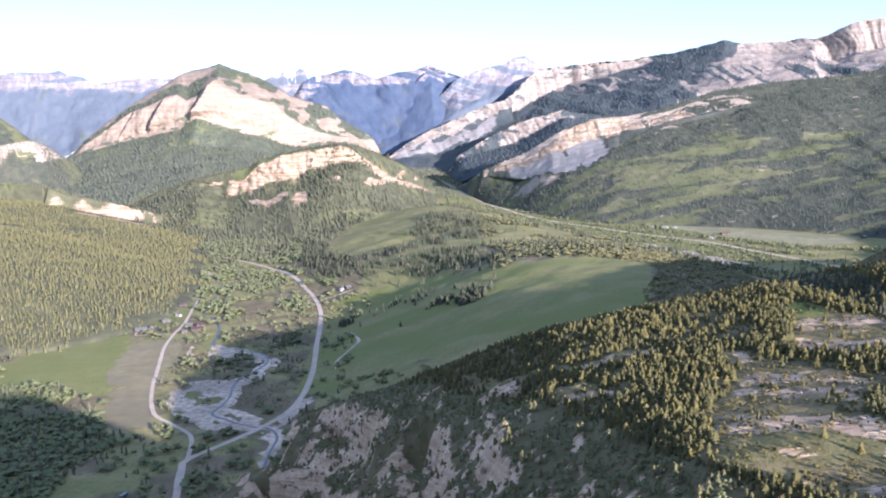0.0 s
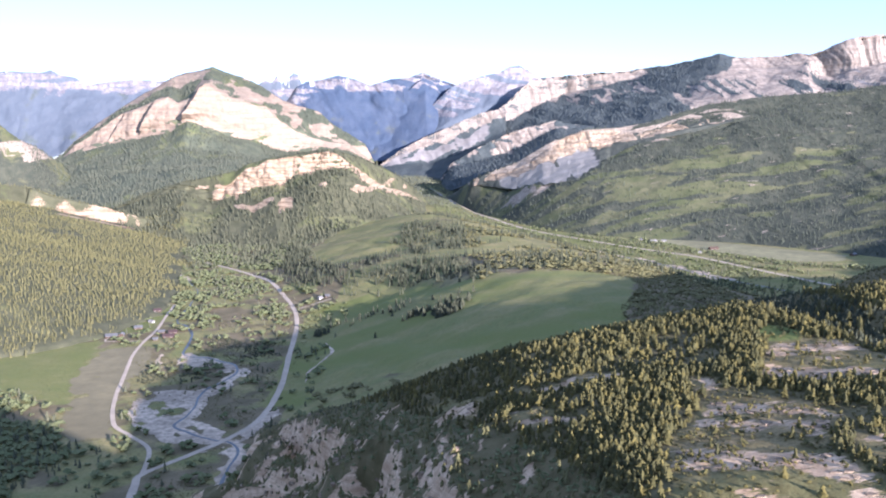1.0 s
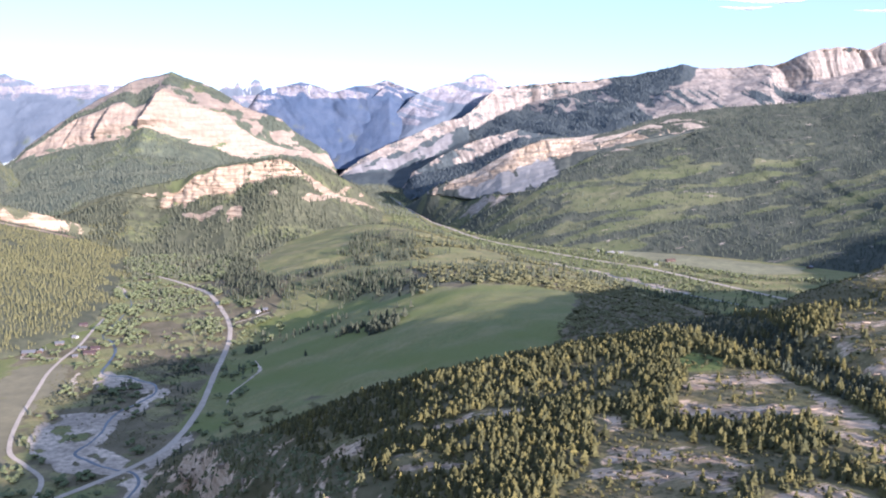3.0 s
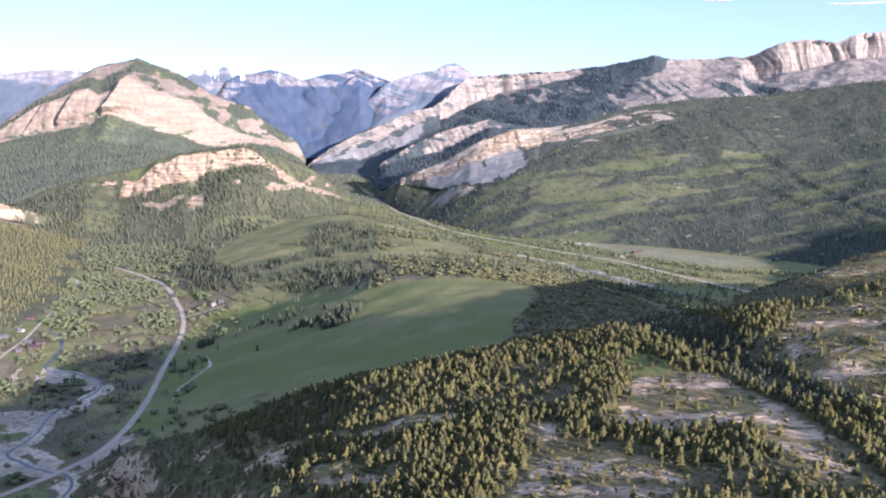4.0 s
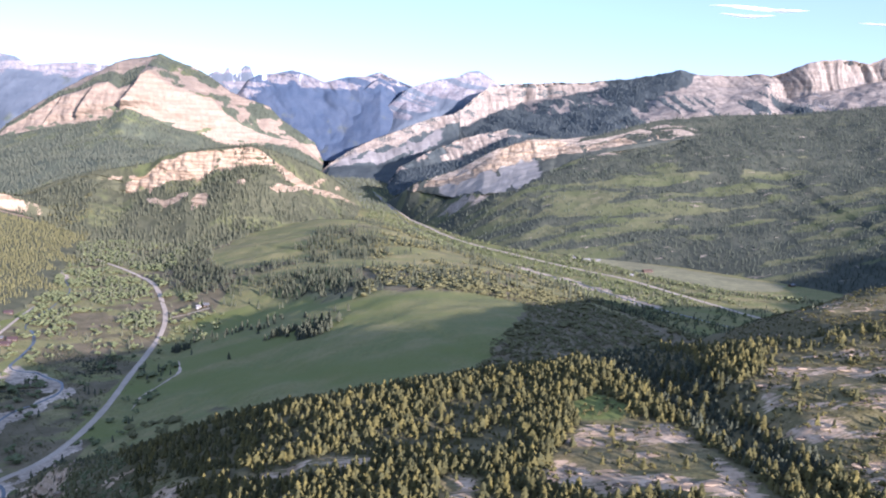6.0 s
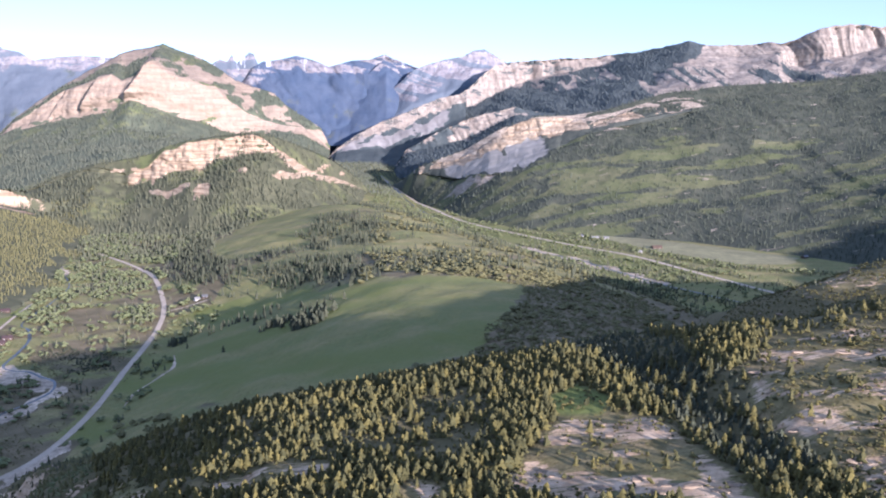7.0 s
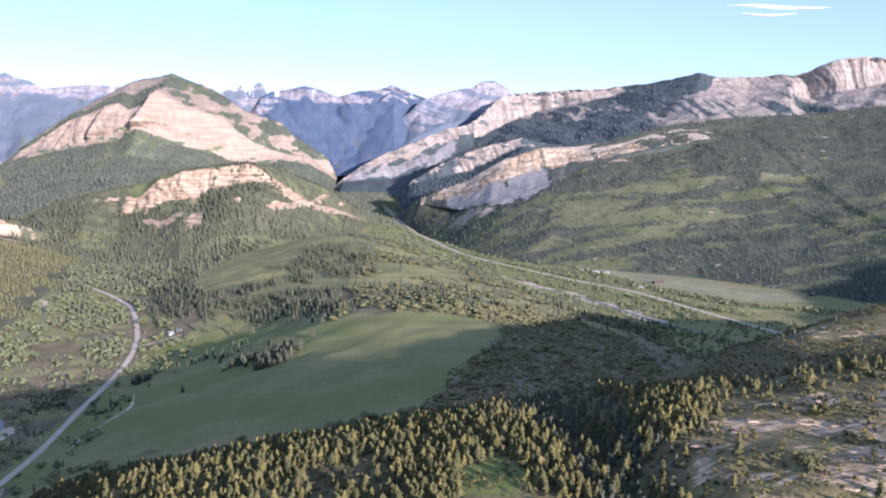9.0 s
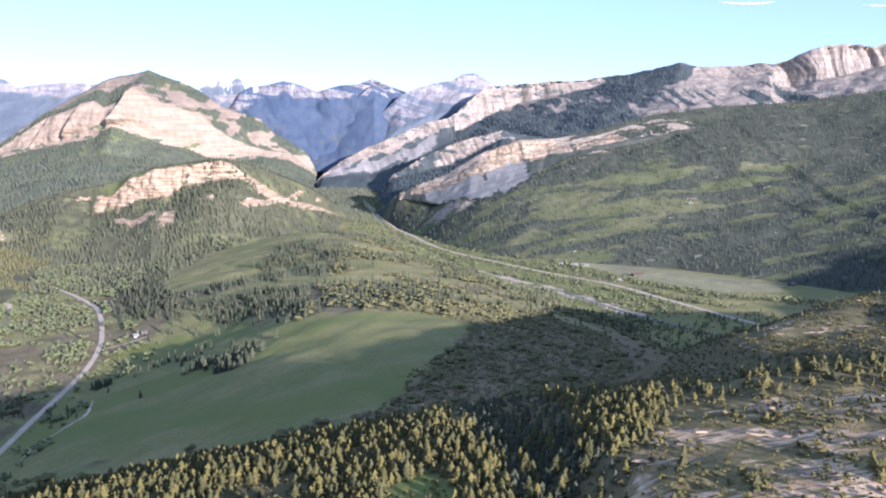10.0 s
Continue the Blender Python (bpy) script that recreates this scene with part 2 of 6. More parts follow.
PYR_EDGE = [(-1948, 4215, 57), (-1866, 4227, 101), (-1795, 4238, 134), (-1736, 4246, 192), (-1637, 4261, 258), (-1507, 4280, 340), (-1406, 4262, 371), (-1319, 4248, 407), (-1254, 4236, 422), (-1208, 4228, 390), (-1148, 4217, 421), (-1091, 4207, 462), (-1051, 4200, 483), (-1006, 4218, 444), (-959, 4235, 410), (-886, 4261, 390), (-813, 4288, 366), (-760, 4307, 309), (-685, 4334, 254), (-608, 4360, 218), (-522, 4389, 192), (-428, 4420, 179), (-304, 4460, 78)]
PYR_LOWER = [(-1939, 4195, 53), (-1800, 4190, 129), (-1719, 4187, 152), (-1611, 4183, 180), (-1530, 4180, 198), (-1380, 4129, 219), (-1321, 4108, 240), (-1219, 4072, 250), (-1169, 4054, 278), (-1128, 4040, 296), (-1076, 4067, 278), (-1010, 4100, 249), (-942, 4134, 225), (-849, 4179, 207), (-778, 4212, 169), (-705, 4246, 151), (-605, 4290, 149), (-527, 4324, 166), (-423, 4369, 147), (-301, 4420, 71)]
PYR_WOOD = [(-1871, 4050, 28), (-1646, 4010, 106), (-1372, 3955, 154), (-1107, 3900, 179), (-901, 3953, 156), (-712, 4000, 123), (-502, 4128, 115), (-288, 4250, 48)]
PYR_FOOT = [(-1556, 3250, 0), (-1153, 3050, 5), (-837, 2950, 10), (-560, 2950, 30), (-359, 3100, 20), (-224, 3500, 0), (-184, 3700, -10)]
PYR = (PYR_SKY, PYR_EDGE, PYR_LOWER, PYR_WOOD, PYR_FOOT)
CLIFF_SKY = [(-946, 2600, 51), (-835, 2571, 98), (-728, 2542, 129), (-624, 2513, 148), (-547, 2492, 164), (-522, 2484, 180), (-455, 2465, 199), (-394, 2469, 208), (-332, 2474, 217), (-279, 2477, 221), (-240, 2480, 211), (-201, 2549, 194), (-145, 2640, 162), (-103, 2756, 128), (-64, 2853, 88), (-22, 2950, 33), (1, 3000, -3)]
CLIFF_TOP = [(-940, 2585, 49), (-723, 2525, 124), (-628, 2497, 105), (-600, 2489, 115), (-566, 2479, 126), (-543, 2472, 150), (-521, 2466, 167), (-492, 2458, 180), (-451, 2445, 194), (-389, 2444, 203), (-327, 2442, 212), (-281, 2441, 217), (-254, 2441, 208), (-228, 2440, 188), (-202, 2476, 164), (-168, 2521, 133), (-137, 2560, 108), (-99, 2683, 90), (-21, 2903, 28), (1, 2960, -6)]
CLIFF_BOTTOM = [(-934, 2570, 47), (-719, 2508, 109), (-624, 2479, 76), (-566, 2461, 90), (-499, 2441, 113), (-449, 2425, 122), (-403, 2425, 132), (-372, 2425, 153), (-326, 2425, 164), (-280, 2425, 169), (-235, 2425, 172), (-205, 2425, 155), (-179, 2464, 127), (-151, 2503, 107), (-131, 2530, 98), (-97, 2650, 81), (-20, 2880, 25), (2, 2940, -8)]
CLIFF_FOOT = [(-818, 2200, -26), (-593, 2140, -26), (-383, 2120, -18), (-223, 2130, 10), (-126, 2180, 28), (-21, 2400, 8), (38, 2650, -26)]
CLIFF = (CLIFF_SKY, CLIFF_TOP, CLIFF_BOTTOM, CLIFF_FOOT)

RCLIFF_TOP = [(127, 3042, 78), (145, 2996, 94), (187, 2982, 114), (242, 2943, 118), (295, 2906, 139), (331, 2892, 160), (368, 2891, 187), (404, 2888, 216), (459, 2887, 247), (504, 2878, 261), (549, 2876, 265), (629, 2859, 255), (677, 2826, 252), (742, 2837, 268), (805, 2870, 291), (877, 2864, 294), (977, 2833, 297)]
RCLIFF_BOTTOM = [(127, 3025, 75), (145, 2970, 72), (186, 2953, 90), (240, 2911, 104), (291, 2858, 120), (363, 2841, 158), (453, 2837, 185), (539, 2814, 205), (616, 2794, 227), (667, 2778, 232), (728, 2775, 248), (855, 2787, 270), (968, 2804, 290)]
RCLIFF_TALUS = [(127, 3017, 72), (185, 2945, 75), (270, 2809, 73), (347, 2694, 96), (440, 2617, 118), (511, 2646, 152), (562, 2739, 178), (661, 2754, 219), (724, 2757, 236), (853, 2779, 259), (966, 2796, 286)]
RCLIFF_FOOT = [(127, 3042, 62), (186, 2970, 66), (271, 2834, 63), (350, 2719, 87), (443, 2642, 109), (516, 2671, 144), (567, 2764, 170), (667, 2779, 211), (730, 2782, 228), (861, 2804, 252), (974, 2821, 279)]
RCLIFF = (RCLIFF_TOP, RCLIFF_BOTTOM, RCLIFF_TALUS, RCLIFF_FOOT)
R_FOOT = [(60, 3150), (181, 2790), (300, 2480), (395, 2330), (530, 2240), (770, 2130), (941, 1960), (1100, 1750), (1400, 1500), (2200, 1200), (3200, 900)]
R_CREST = [(60, 3260, 10), (143, 3000, 100), (288, 2950, 156), (390, 2900, 222), (511, 2880, 266), (618, 2880, 270), (725, 2880, 288), (921, 2950, 340), (1121, 3000, 366), (1405, 3000, 383), (1722, 3000, 428), (2200, 2900, 455), (3200, 2500, 520)]


SCREE = [p[:2] for p in RCLIFF_BOTTOM[2:9]] + [p[:2] for p in RCLIFF_TALUS[7:0:-1]]


def h_right(x, y):
    """The long wooded mountain on the river's far side, with a cliff under its west shoulder."""
    f, _, _ = along(x, y, R_FOOT)
    c, zc, px = along(x, y, R_CREST)
    cd = np.clip(-c + fbm(x, y, 60, 4, 16) * 16 * smooth(-c, 0, 30), 0, None)
    u = np.clip(f, 0, None) / (np.clip(f, 0, None) + cd + 1)
    lump = fbm(x, y, 330, 4, 17) * 26 + fbm(x, y, 80, 3, 18) * 6
    front = -8 + (zc + 8) * u ** 0.95 + lump * smooth(u, 0.03, 0.25) * smooth(cd, 10, 120)
    tall = np.interp(px, [180, 218, 300, 371, 462, 560, 616, 700, 1000, 1080], [0, 20, 44, 64, 68, 58, 34, 18, 16, 0])
    face = zc - tall * np.interp(cd, [0, 4, 16, 24, 40, 54], [0, 0.1, 0.5, 0.56, 0.92, 1]) - 0.42 * np.clip(cd - 54, 0, 120) + 4 * np.clip(cd - 174, 0, None)
    front = np.where(tall > 1, np.minimum(front, face), front)
    back = zc - 0.45 * np.clip(c, 0, None)
    front = front - 14 * smooth(within(x, y, SCREE), 0, 26)                 # hollow filled by the scree
    return np.where(c > 0, back, np.where(f > 0, front, -8 - 0.3 * -f))


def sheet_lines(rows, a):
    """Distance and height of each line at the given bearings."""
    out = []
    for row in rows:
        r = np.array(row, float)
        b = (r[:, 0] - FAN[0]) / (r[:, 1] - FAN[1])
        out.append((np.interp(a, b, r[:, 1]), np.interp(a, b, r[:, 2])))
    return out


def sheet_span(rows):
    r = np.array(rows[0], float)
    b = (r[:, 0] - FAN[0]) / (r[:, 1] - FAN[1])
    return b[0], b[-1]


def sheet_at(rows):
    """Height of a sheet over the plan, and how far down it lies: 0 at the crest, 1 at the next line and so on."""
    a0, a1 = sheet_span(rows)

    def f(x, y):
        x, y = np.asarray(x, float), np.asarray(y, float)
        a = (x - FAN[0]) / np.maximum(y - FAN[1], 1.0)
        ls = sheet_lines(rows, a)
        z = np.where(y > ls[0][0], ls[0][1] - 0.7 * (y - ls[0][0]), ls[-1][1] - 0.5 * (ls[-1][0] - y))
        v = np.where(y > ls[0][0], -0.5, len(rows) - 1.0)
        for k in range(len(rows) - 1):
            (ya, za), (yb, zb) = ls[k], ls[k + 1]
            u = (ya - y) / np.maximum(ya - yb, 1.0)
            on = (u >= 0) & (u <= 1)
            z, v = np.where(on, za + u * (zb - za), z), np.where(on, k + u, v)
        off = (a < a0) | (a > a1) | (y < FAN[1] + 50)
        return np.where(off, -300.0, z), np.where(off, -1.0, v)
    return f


AT_CLIFF, AT_PYR, AT_WALL, AT_SLAB_B = sheet_at(CLIFF), sheet_at(PYR), sheet_at(WALL), sheet_at(SLAB_B)


def h_cliffhill(x, y):
    z, v = AT_CLIFF(x, y)
    return z + cliffhill_relief(x, y, z, v)[1]


def h_pyramid(x, y):
    z, v = AT_PYR(x, y)
    return z + pyramid_relief(x, y, z, v)[1]


def h_back(x, y):
    z, v = AT_WALL(x, y)
    return z + wall_relief(x, y, z, v)[1]


def h_spur(x, y):
    return AT_SLAB_B(x, y)[0]


NEAR_L = [(-2600, 3400, 480), (-2146, 3600, 420), (-1806, 3600, 325), (-1690, 3600, 235), (-1620, 3560, 150), (-1560, 3500, 70), (-1500, 3420, -20)]
h_near_left = h_range(NEAR_L, 0.55, 31, 24)


# ---- materials ----
def material(name):
    m = bpy.data.materials.new(name)
    m.use_nodes = True
    return m, m.node_tree.nodes, m.node_tree.links, m.node_tree.nodes["Principled BSDF"]


def node(nodes, kind, **inputs):
    n = nodes.new(kind)
    for key, value in inputs.items():
        n.inputs[key].default_value = value
    return n


def ramp(nodes, links, source, stops):
    r = nodes.new("ShaderNodeValToRGB")
    while len(r.color_ramp.elements) < len(stops):
        r.color_ramp.elements.new(0.5)
    for e, (at, c) in zip(r.color_ramp.elements, stops):
        e.position, e.color = at, (*c, 1)
    links.new(source, r.inputs[0])
    return r.outputs[0]


def mix(nodes, links, fac, a, b, blend='MIX'):
    m = nodes.new("ShaderNodeMix")
    m.data_type, m.blend_type = 'RGBA', blend
    for sock, v in ((m.inputs[0], fac), (m.inputs[6], a), (m.inputs[7], b)):
        if isinstance(v, (int, float)):
            sock.default_value = v
        elif isinstance(v, tuple):
            sock.default_value = (*v, 1)
        else:
            links.new(v, sock)
    return m.outputs[2]


def land_material(name, floor=((0.055, 0.065, 0.028), (0.11, 0.11, 0.055)), grass=((0.17, 0.195, 0.065), (0.27, 0.265, 0.105)),
                  rock=((0.28, 0.22, 0.16), (0.50, 0.43, 0.34)), grain=1.0, strata=8.0, snow=None, tufts=0.58, beds=None, green=None, streaky=0.55, weeds=0.35, damp=(0.58, 0.80, 0.60)):
    """Hillside: forest floor, grass where 'grass' says, bedded rock where 'rock' says."""
    m, n, l, b = material(name)
    co = n.new("ShaderNodeTexCoord").outputs["Object"]
    fine = node(n, "ShaderNodeTexNoise", Scale=0.35 * grain, Detail=6.0, Roughness=0.65)
    broad = node(n, "ShaderNodeTexNoise", Scale=0.035 * grain, Detail=5.0, Roughness=0.6)
    l.new(co, fine.inputs["Vector"]), l.new(co, broad.inputs["Vector"])
    ga, ra = n.new("ShaderNodeAttribute"), n.new("ShaderNodeAttribute")
    ga.attribute_name, ra.attribute_name = "grass", "rock"
    fl = mix(n, l, ramp(n, l, broad.outputs[0], [(0.35, (0, 0, 0)), (0.65, (1, 1, 1))]), floor[0], floor[1])
    gr = mix(n, l, ramp(n, l, broad.outputs[0], [(0.38, (0, 0, 0)), (0.62, (1, 1, 1))]), grass[0], grass[1])
    band = n.new("ShaderNodeMapping")
    band.inputs["Scale"].default_value = (0.006, 0.022, 0.02)
    band.inputs["Rotation"].default_value = (0, 0, 0.5)
    l.new(co, band.inputs["Vector"])
    sward = node(n, "ShaderNodeTexNoise", Scale=1.0, Detail=5.0, Roughness=0.6)
    l.new(band.outputs[0], sward.inputs["Vector"])
    gr = mix(n, l, ramp(n, l, sward.outputs[0], [(0.40, (0.75, 0.75, 0.75)), (0.60, (0, 0, 0))]), gr, tuple(c * k for c, k in zip(grass[0], damp)))
    gr = mix(n, l, weeds, gr, ramp(n, l, fine.outputs[0], [(0.3, (0.07, 0.085, 0.03)), (0.7, (0.24, 0.22, 0.10))]))
    if green:
        turf = node(n, "ShaderNodeTexNoise", Scale=0.09, Detail=5.0, Roughness=0.7)
        l.new(co, turf.inputs["Vector"])
        gr = mix(n, l, ramp(n, l, turf.outputs[0], [(0.50, (0, 0, 0)), (0.60, (0.8, 0.8, 0.8))]), gr, green)
        tussock = node(n, "ShaderNodeTexNoise", Scale=0.2 * grain, Detail=4.0, Roughness=0.75)
        l.new(co, tussock.inputs["Vector"])
        gr = mix(n, l, ramp(n, l, tussock.outputs[0], [(0.54, (0, 0, 0)), (0.62, (0.6, 0.6, 0.6))]), gr, tuple(c * 0.6 for c in green))
    # bedding runs level with a gentle dip; streaks run down the face
    mp = n.new("ShaderNodeMapping")
    mp.inputs["Scale"].default_value = (0.012 * grain, 0.012 * grain, 1.0 / strata)
    mp.inputs["Rotation"].default_value = (0.05, 0.08, 0)
    l.new(co, mp.inputs["Vector"])
    bed = node(n, "ShaderNodeTexNoise", Scale=1.0, Detail=5.0, Roughness=0.7)
    l.new(mp.outputs[0], bed.inputs["Vector"])
    ms = n.new("ShaderNodeMapping")
    ms.inputs["Scale"].default_value = (0.11 * grain, 0.11 * grain, 0.012 * grain)
    l.new(co, ms.inputs["Vector"])
    streak = node(n, "ShaderNodeTexNoise", Scale=1.0, Detail=5.0, Roughness=0.65)
    l.new(ms.outputs[0], streak.inputs["Vector"])
    rk = mix(n, l, ramp(n, l, bed.outputs[0], [(0.36, (0, 0, 0)), (0.6, (1, 1, 1))]), rock[0], rock[1])
    rk = mix(n, l, ramp(n, l, streak.outputs[0], [(0.4, (streaky, streaky, streaky)), (0.62, (0, 0, 0))]), rk, (rock[0][0] * 0.62, rock[0][1] * 0.58, rock[0][2] * 0.58))
    tuft = node(n, "ShaderNodeTexNoise", Scale=0.22 * grain, Detail=4.0, Roughness=0.7)
    l.new(co, tuft.inputs["Vector"])
    rk = mix(n, l, ramp(n, l, tuft.outputs[0], [(tufts, (0, 0, 0)), (tufts + 0.05, (0.85, 0.85, 0.85))]), rk, floor[0])
    # uneven edges between the three
    def edged(att, noise_out, spread):
        a = n.new("ShaderNodeMath")
        a.operation = 'SUBTRACT'
        l.new(noise_out, a.inputs[0])
        a.inputs[1].default_value = 0.5
        s = n.new("ShaderNodeMath")
        s.operation = 'MULTIPLY_ADD'
        l.new(a.outputs[0], s.inputs[0])
        s.inputs[1].default_value = spread
        l.new(att.outputs["Fac"], s.inputs[2])
        return ramp(n, l, s.outputs[0], [(0.42, (0, 0, 0)), (0.58, (1, 1, 1))])
    col = mix(n, l, edged(ga, broad.outputs[0], 0.9), fl, gr)
    broken = fine
    if beds:
        mb = n.new("ShaderNodeMapping")
        mb.inputs["Scale"].default_value = (beds[0], beds[1], 0.05)
        mb.inputs["Rotation"].default_value = (0, 0, beds[2])
        l.new(co, mb.inputs["Vector"])
        broken = node(n, "ShaderNodeTexNoise", Scale=1.0, Detail=5.0, Roughness=0.72)
        l.new(mb.outputs[0], broken.inputs["Vector"])
    col = mix(n, l, edged(ra, broken.outputs[0], 2.6 if beds else 1.3), col, rk)
    if green:
        ta = n.new("ShaderNodeAttribute")
        ta.attribute_name = "turf"
        col = mix(n, l, ta.outputs["Fac"], col, (0.17, 0.19, 0.055))
    if snow:
        sa = n.new("ShaderNodeAttribute")
        sa.attribute_name = "snow"
        col = mix(n, l, edged(sa, streak.outputs[0], 1.6), col, snow)
    l.new(col, b.inputs["Base Color"])
    b.inputs["Roughness"].default_value = 0.92
    b.inputs["Specular IOR Level"].default_value = 0.15
    bump = node(n, "ShaderNodeBump", Strength=0.7, Distance=2.4 / grain)
    l.new(mix(n, l, 0.5, fine.outputs[0], streak.outputs[0]), bump.inputs["Height"])
    l.new(bump.outputs[0], b.inputs["Normal"])
    return m


def leaf_material(name, dark, light, few=1.0):
    """Foliage, varied tree by tree and twig by twig."""
    m, n, l, b = material(name)
    at = n.new("ShaderNodeAttribute")
    at.attribute_name = "tint"
    info = n.new("ShaderNodeObjectInfo")
    add = n.new("ShaderNodeMath")
    add.operation = 'ADD'
    l.new(at.outputs["Fac"], add.inputs[0]), l.new(info.outputs["Random"], add.inputs[1])
    fr = n.new("ShaderNodeMath")
    fr.operation = 'FRACT'
    l.new(add.outputs[0], fr.inputs[0])
    rare = n.new("ShaderNodeMath")
    rare.operation = 'POWER'
    l.new(fr.outputs[0], rare.inputs[0])
    rare.inputs[1].default_value = few
    col = mix(n, l, rare.outputs[0], dark, light)
    geo = n.new("ShaderNodeNewGeometry")
    noise_t = node(n, "ShaderNodeTexNoise", Scale=1.1, Detail=3.0)
    l.new(n.new("ShaderNodeTexCoord").outputs["Object"], noise_t.inputs["Vector"])
    col = mix(n, l, 0.5 / few, col, ramp(n, l, noise_t.outputs[0], [(0.35, tuple(c * 0.75 for c in dark)), (0.65, light)]))
    col = mix(n, l, ramp(n, l, geo.outputs["Random Per Island"], [(0.0, (0.3, 0.3, 0.3)), (1.0, (0, 0, 0))]), col, tuple(c * 0.7 for c in dark))
    l.new(col, b.inputs["Base Color"])
    b.inputs["Roughness"].default_value = 0.85
    b.inputs["Specular IOR Level"].default_value = 0.2
    return m


M_VALLEY = land_material("valley_ground", floor=((0.135, 0.115, 0.062), (0.235, 0.185, 0.110)), grass=((0.30, 0.258, 0.112), (0.405, 0.325, 0.16)), green=(0.255, 0.226, 0.088))
M_RIDGE = land_material("ridge_ground", rock=((0.44, 0.30, 0.182), (0.70, 0.525, 0.355)), grain=2.2, strata=3.0, beds=(0.07, 0.42, 0.3), streaky=0.4,
                        floor=((0.112, 0.098, 0.046), (0.17, 0.142, 0.073)), grass=((0.265, 0.188, 0.092), (0.38, 0.27, 0.148)), tufts=0.63, green=(0.125, 0.108, 0.045))
M_HILL = land_material("hill_ground", rock=((0.225, 0.155, 0.098), (0.48, 0.37, 0.255)), strata=7.0, tufts=0.60, streaky=0.2,
                       floor=((0.075, 0.078, 0.045), (0.12, 0.118, 0.07)), grass=((0.12, 0.125, 0.062), (0.19, 0.185, 0.095)))
M_SLOPE = land_material("slope_ground", rock=((0.27, 0.22, 0.165), (0.50, 0.42, 0.33)), floor=((0.056, 0.064, 0.048), (0.090, 0.093, 0.066)), grass=((0.099, 0.103, 0.062), (0.155, 0.148, 0.090)), strata=6.0, tufts=0.57)
M_PYR = land_material("mountain_ground", rock=((0.27, 0.205, 0.148), (0.372, 0.293, 0.217)), grain=0.5, strata=13.0, tufts=0.62, streaky=0.3,
                      floor=((0.085, 0.098, 0.068), (0.125, 0.135, 0.088)), grass=((0.135, 0.148, 0.082), (0.185, 0.19, 0.10)))
# the floor tones carry the bluish haze in front of the wall
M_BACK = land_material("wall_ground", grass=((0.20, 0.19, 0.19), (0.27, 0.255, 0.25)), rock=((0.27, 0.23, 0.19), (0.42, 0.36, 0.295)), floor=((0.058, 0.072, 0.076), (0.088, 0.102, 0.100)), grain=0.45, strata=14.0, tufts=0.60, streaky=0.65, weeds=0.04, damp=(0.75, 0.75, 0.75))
M_RCLIFF = land_material("right_cliff_rock", rock=((0.27, 0.20, 0.13), (0.50, 0.40, 0.29)), floor=((0.056, 0.064, 0.054), (0.086, 0.091, 0.074)), grass=((0.27, 0.255, 0.235), (0.36, 0.335, 0.305)), strata=6.0, tufts=0.60, weeds=0.06, damp=(0.8, 0.8, 0.8))
# blue-grey of distant haze is put into these base colours
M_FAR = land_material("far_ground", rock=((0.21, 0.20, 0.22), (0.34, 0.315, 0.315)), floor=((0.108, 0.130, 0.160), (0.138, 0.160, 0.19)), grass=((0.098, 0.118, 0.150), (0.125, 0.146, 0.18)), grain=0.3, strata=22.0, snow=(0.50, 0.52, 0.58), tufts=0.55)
# wooded floor darkened and blued: valley shade and haze are in the colour
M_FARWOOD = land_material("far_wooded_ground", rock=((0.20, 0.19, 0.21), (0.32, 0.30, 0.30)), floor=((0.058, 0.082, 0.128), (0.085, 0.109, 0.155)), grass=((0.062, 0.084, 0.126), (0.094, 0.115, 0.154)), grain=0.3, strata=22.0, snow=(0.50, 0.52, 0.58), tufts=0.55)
# rare gold and common dark tones also stand for sunlit and shaded pines
M_PINE = leaf_material("pine_needles", (0.060, 0.062, 0.028), (0.172, 0.142, 0.041), 1.7)
M_CONIFER = leaf_material("conifer_needles", (0.070, 0.080, 0.052), (0.142, 0.140, 0.082))
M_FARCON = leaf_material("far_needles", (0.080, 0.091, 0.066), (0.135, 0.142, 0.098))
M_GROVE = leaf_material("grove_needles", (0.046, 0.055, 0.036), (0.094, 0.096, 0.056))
M_SLOPECON = leaf_material("slope_needles", (0.048, 0.060, 0.046), (0.098, 0.108, 0.072))
# needles tinted blue for the haze between here and the wall
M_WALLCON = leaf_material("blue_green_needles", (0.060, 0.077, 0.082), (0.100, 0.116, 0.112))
M_HILLCON = leaf_material("hill_needles", (0.106, 0.106, 0.048), (0.200, 0.180, 0.076))
M_BROAD = leaf_material("broad_leaves", (0.100, 0.122, 0.052), (0.205, 0.212, 0.100))


# ---- mesh helpers ----
def mesh_of(name, verts, faces, mat, attrs=None, smooth_shade=True):
    """A mesh from arrays; faces all have the same number of corners."""
    me = bpy.data.meshes.new(name)
    verts, faces = np.asarray(verts, np.float32), np.asarray(faces, np.int32)
    k = faces.shape[1]
    me.vertices.add(len(verts))
    me.vertices.foreach_set("co", verts.ravel())
    me.loops.add(faces.size)
    me.loops.foreach_set("vertex_index", faces.ravel())
    me.polygons.add(len(faces))
    me.polygons.foreach_set("loop_start", np.arange(0, faces.size, k, dtype=np.int32))
    me.polygons.foreach_set("use_smooth", np.full(len(faces), smooth_shade))
    for key, values in (attrs or {}).items():
        a = me.attributes.new(key, 'FLOAT', 'POINT')
        a.data.foreach_set("value", np.asarray(values, np.float32))
    me.materials.append(mat)
    me.update(calc_edges=True)
    me.validate()
    return me


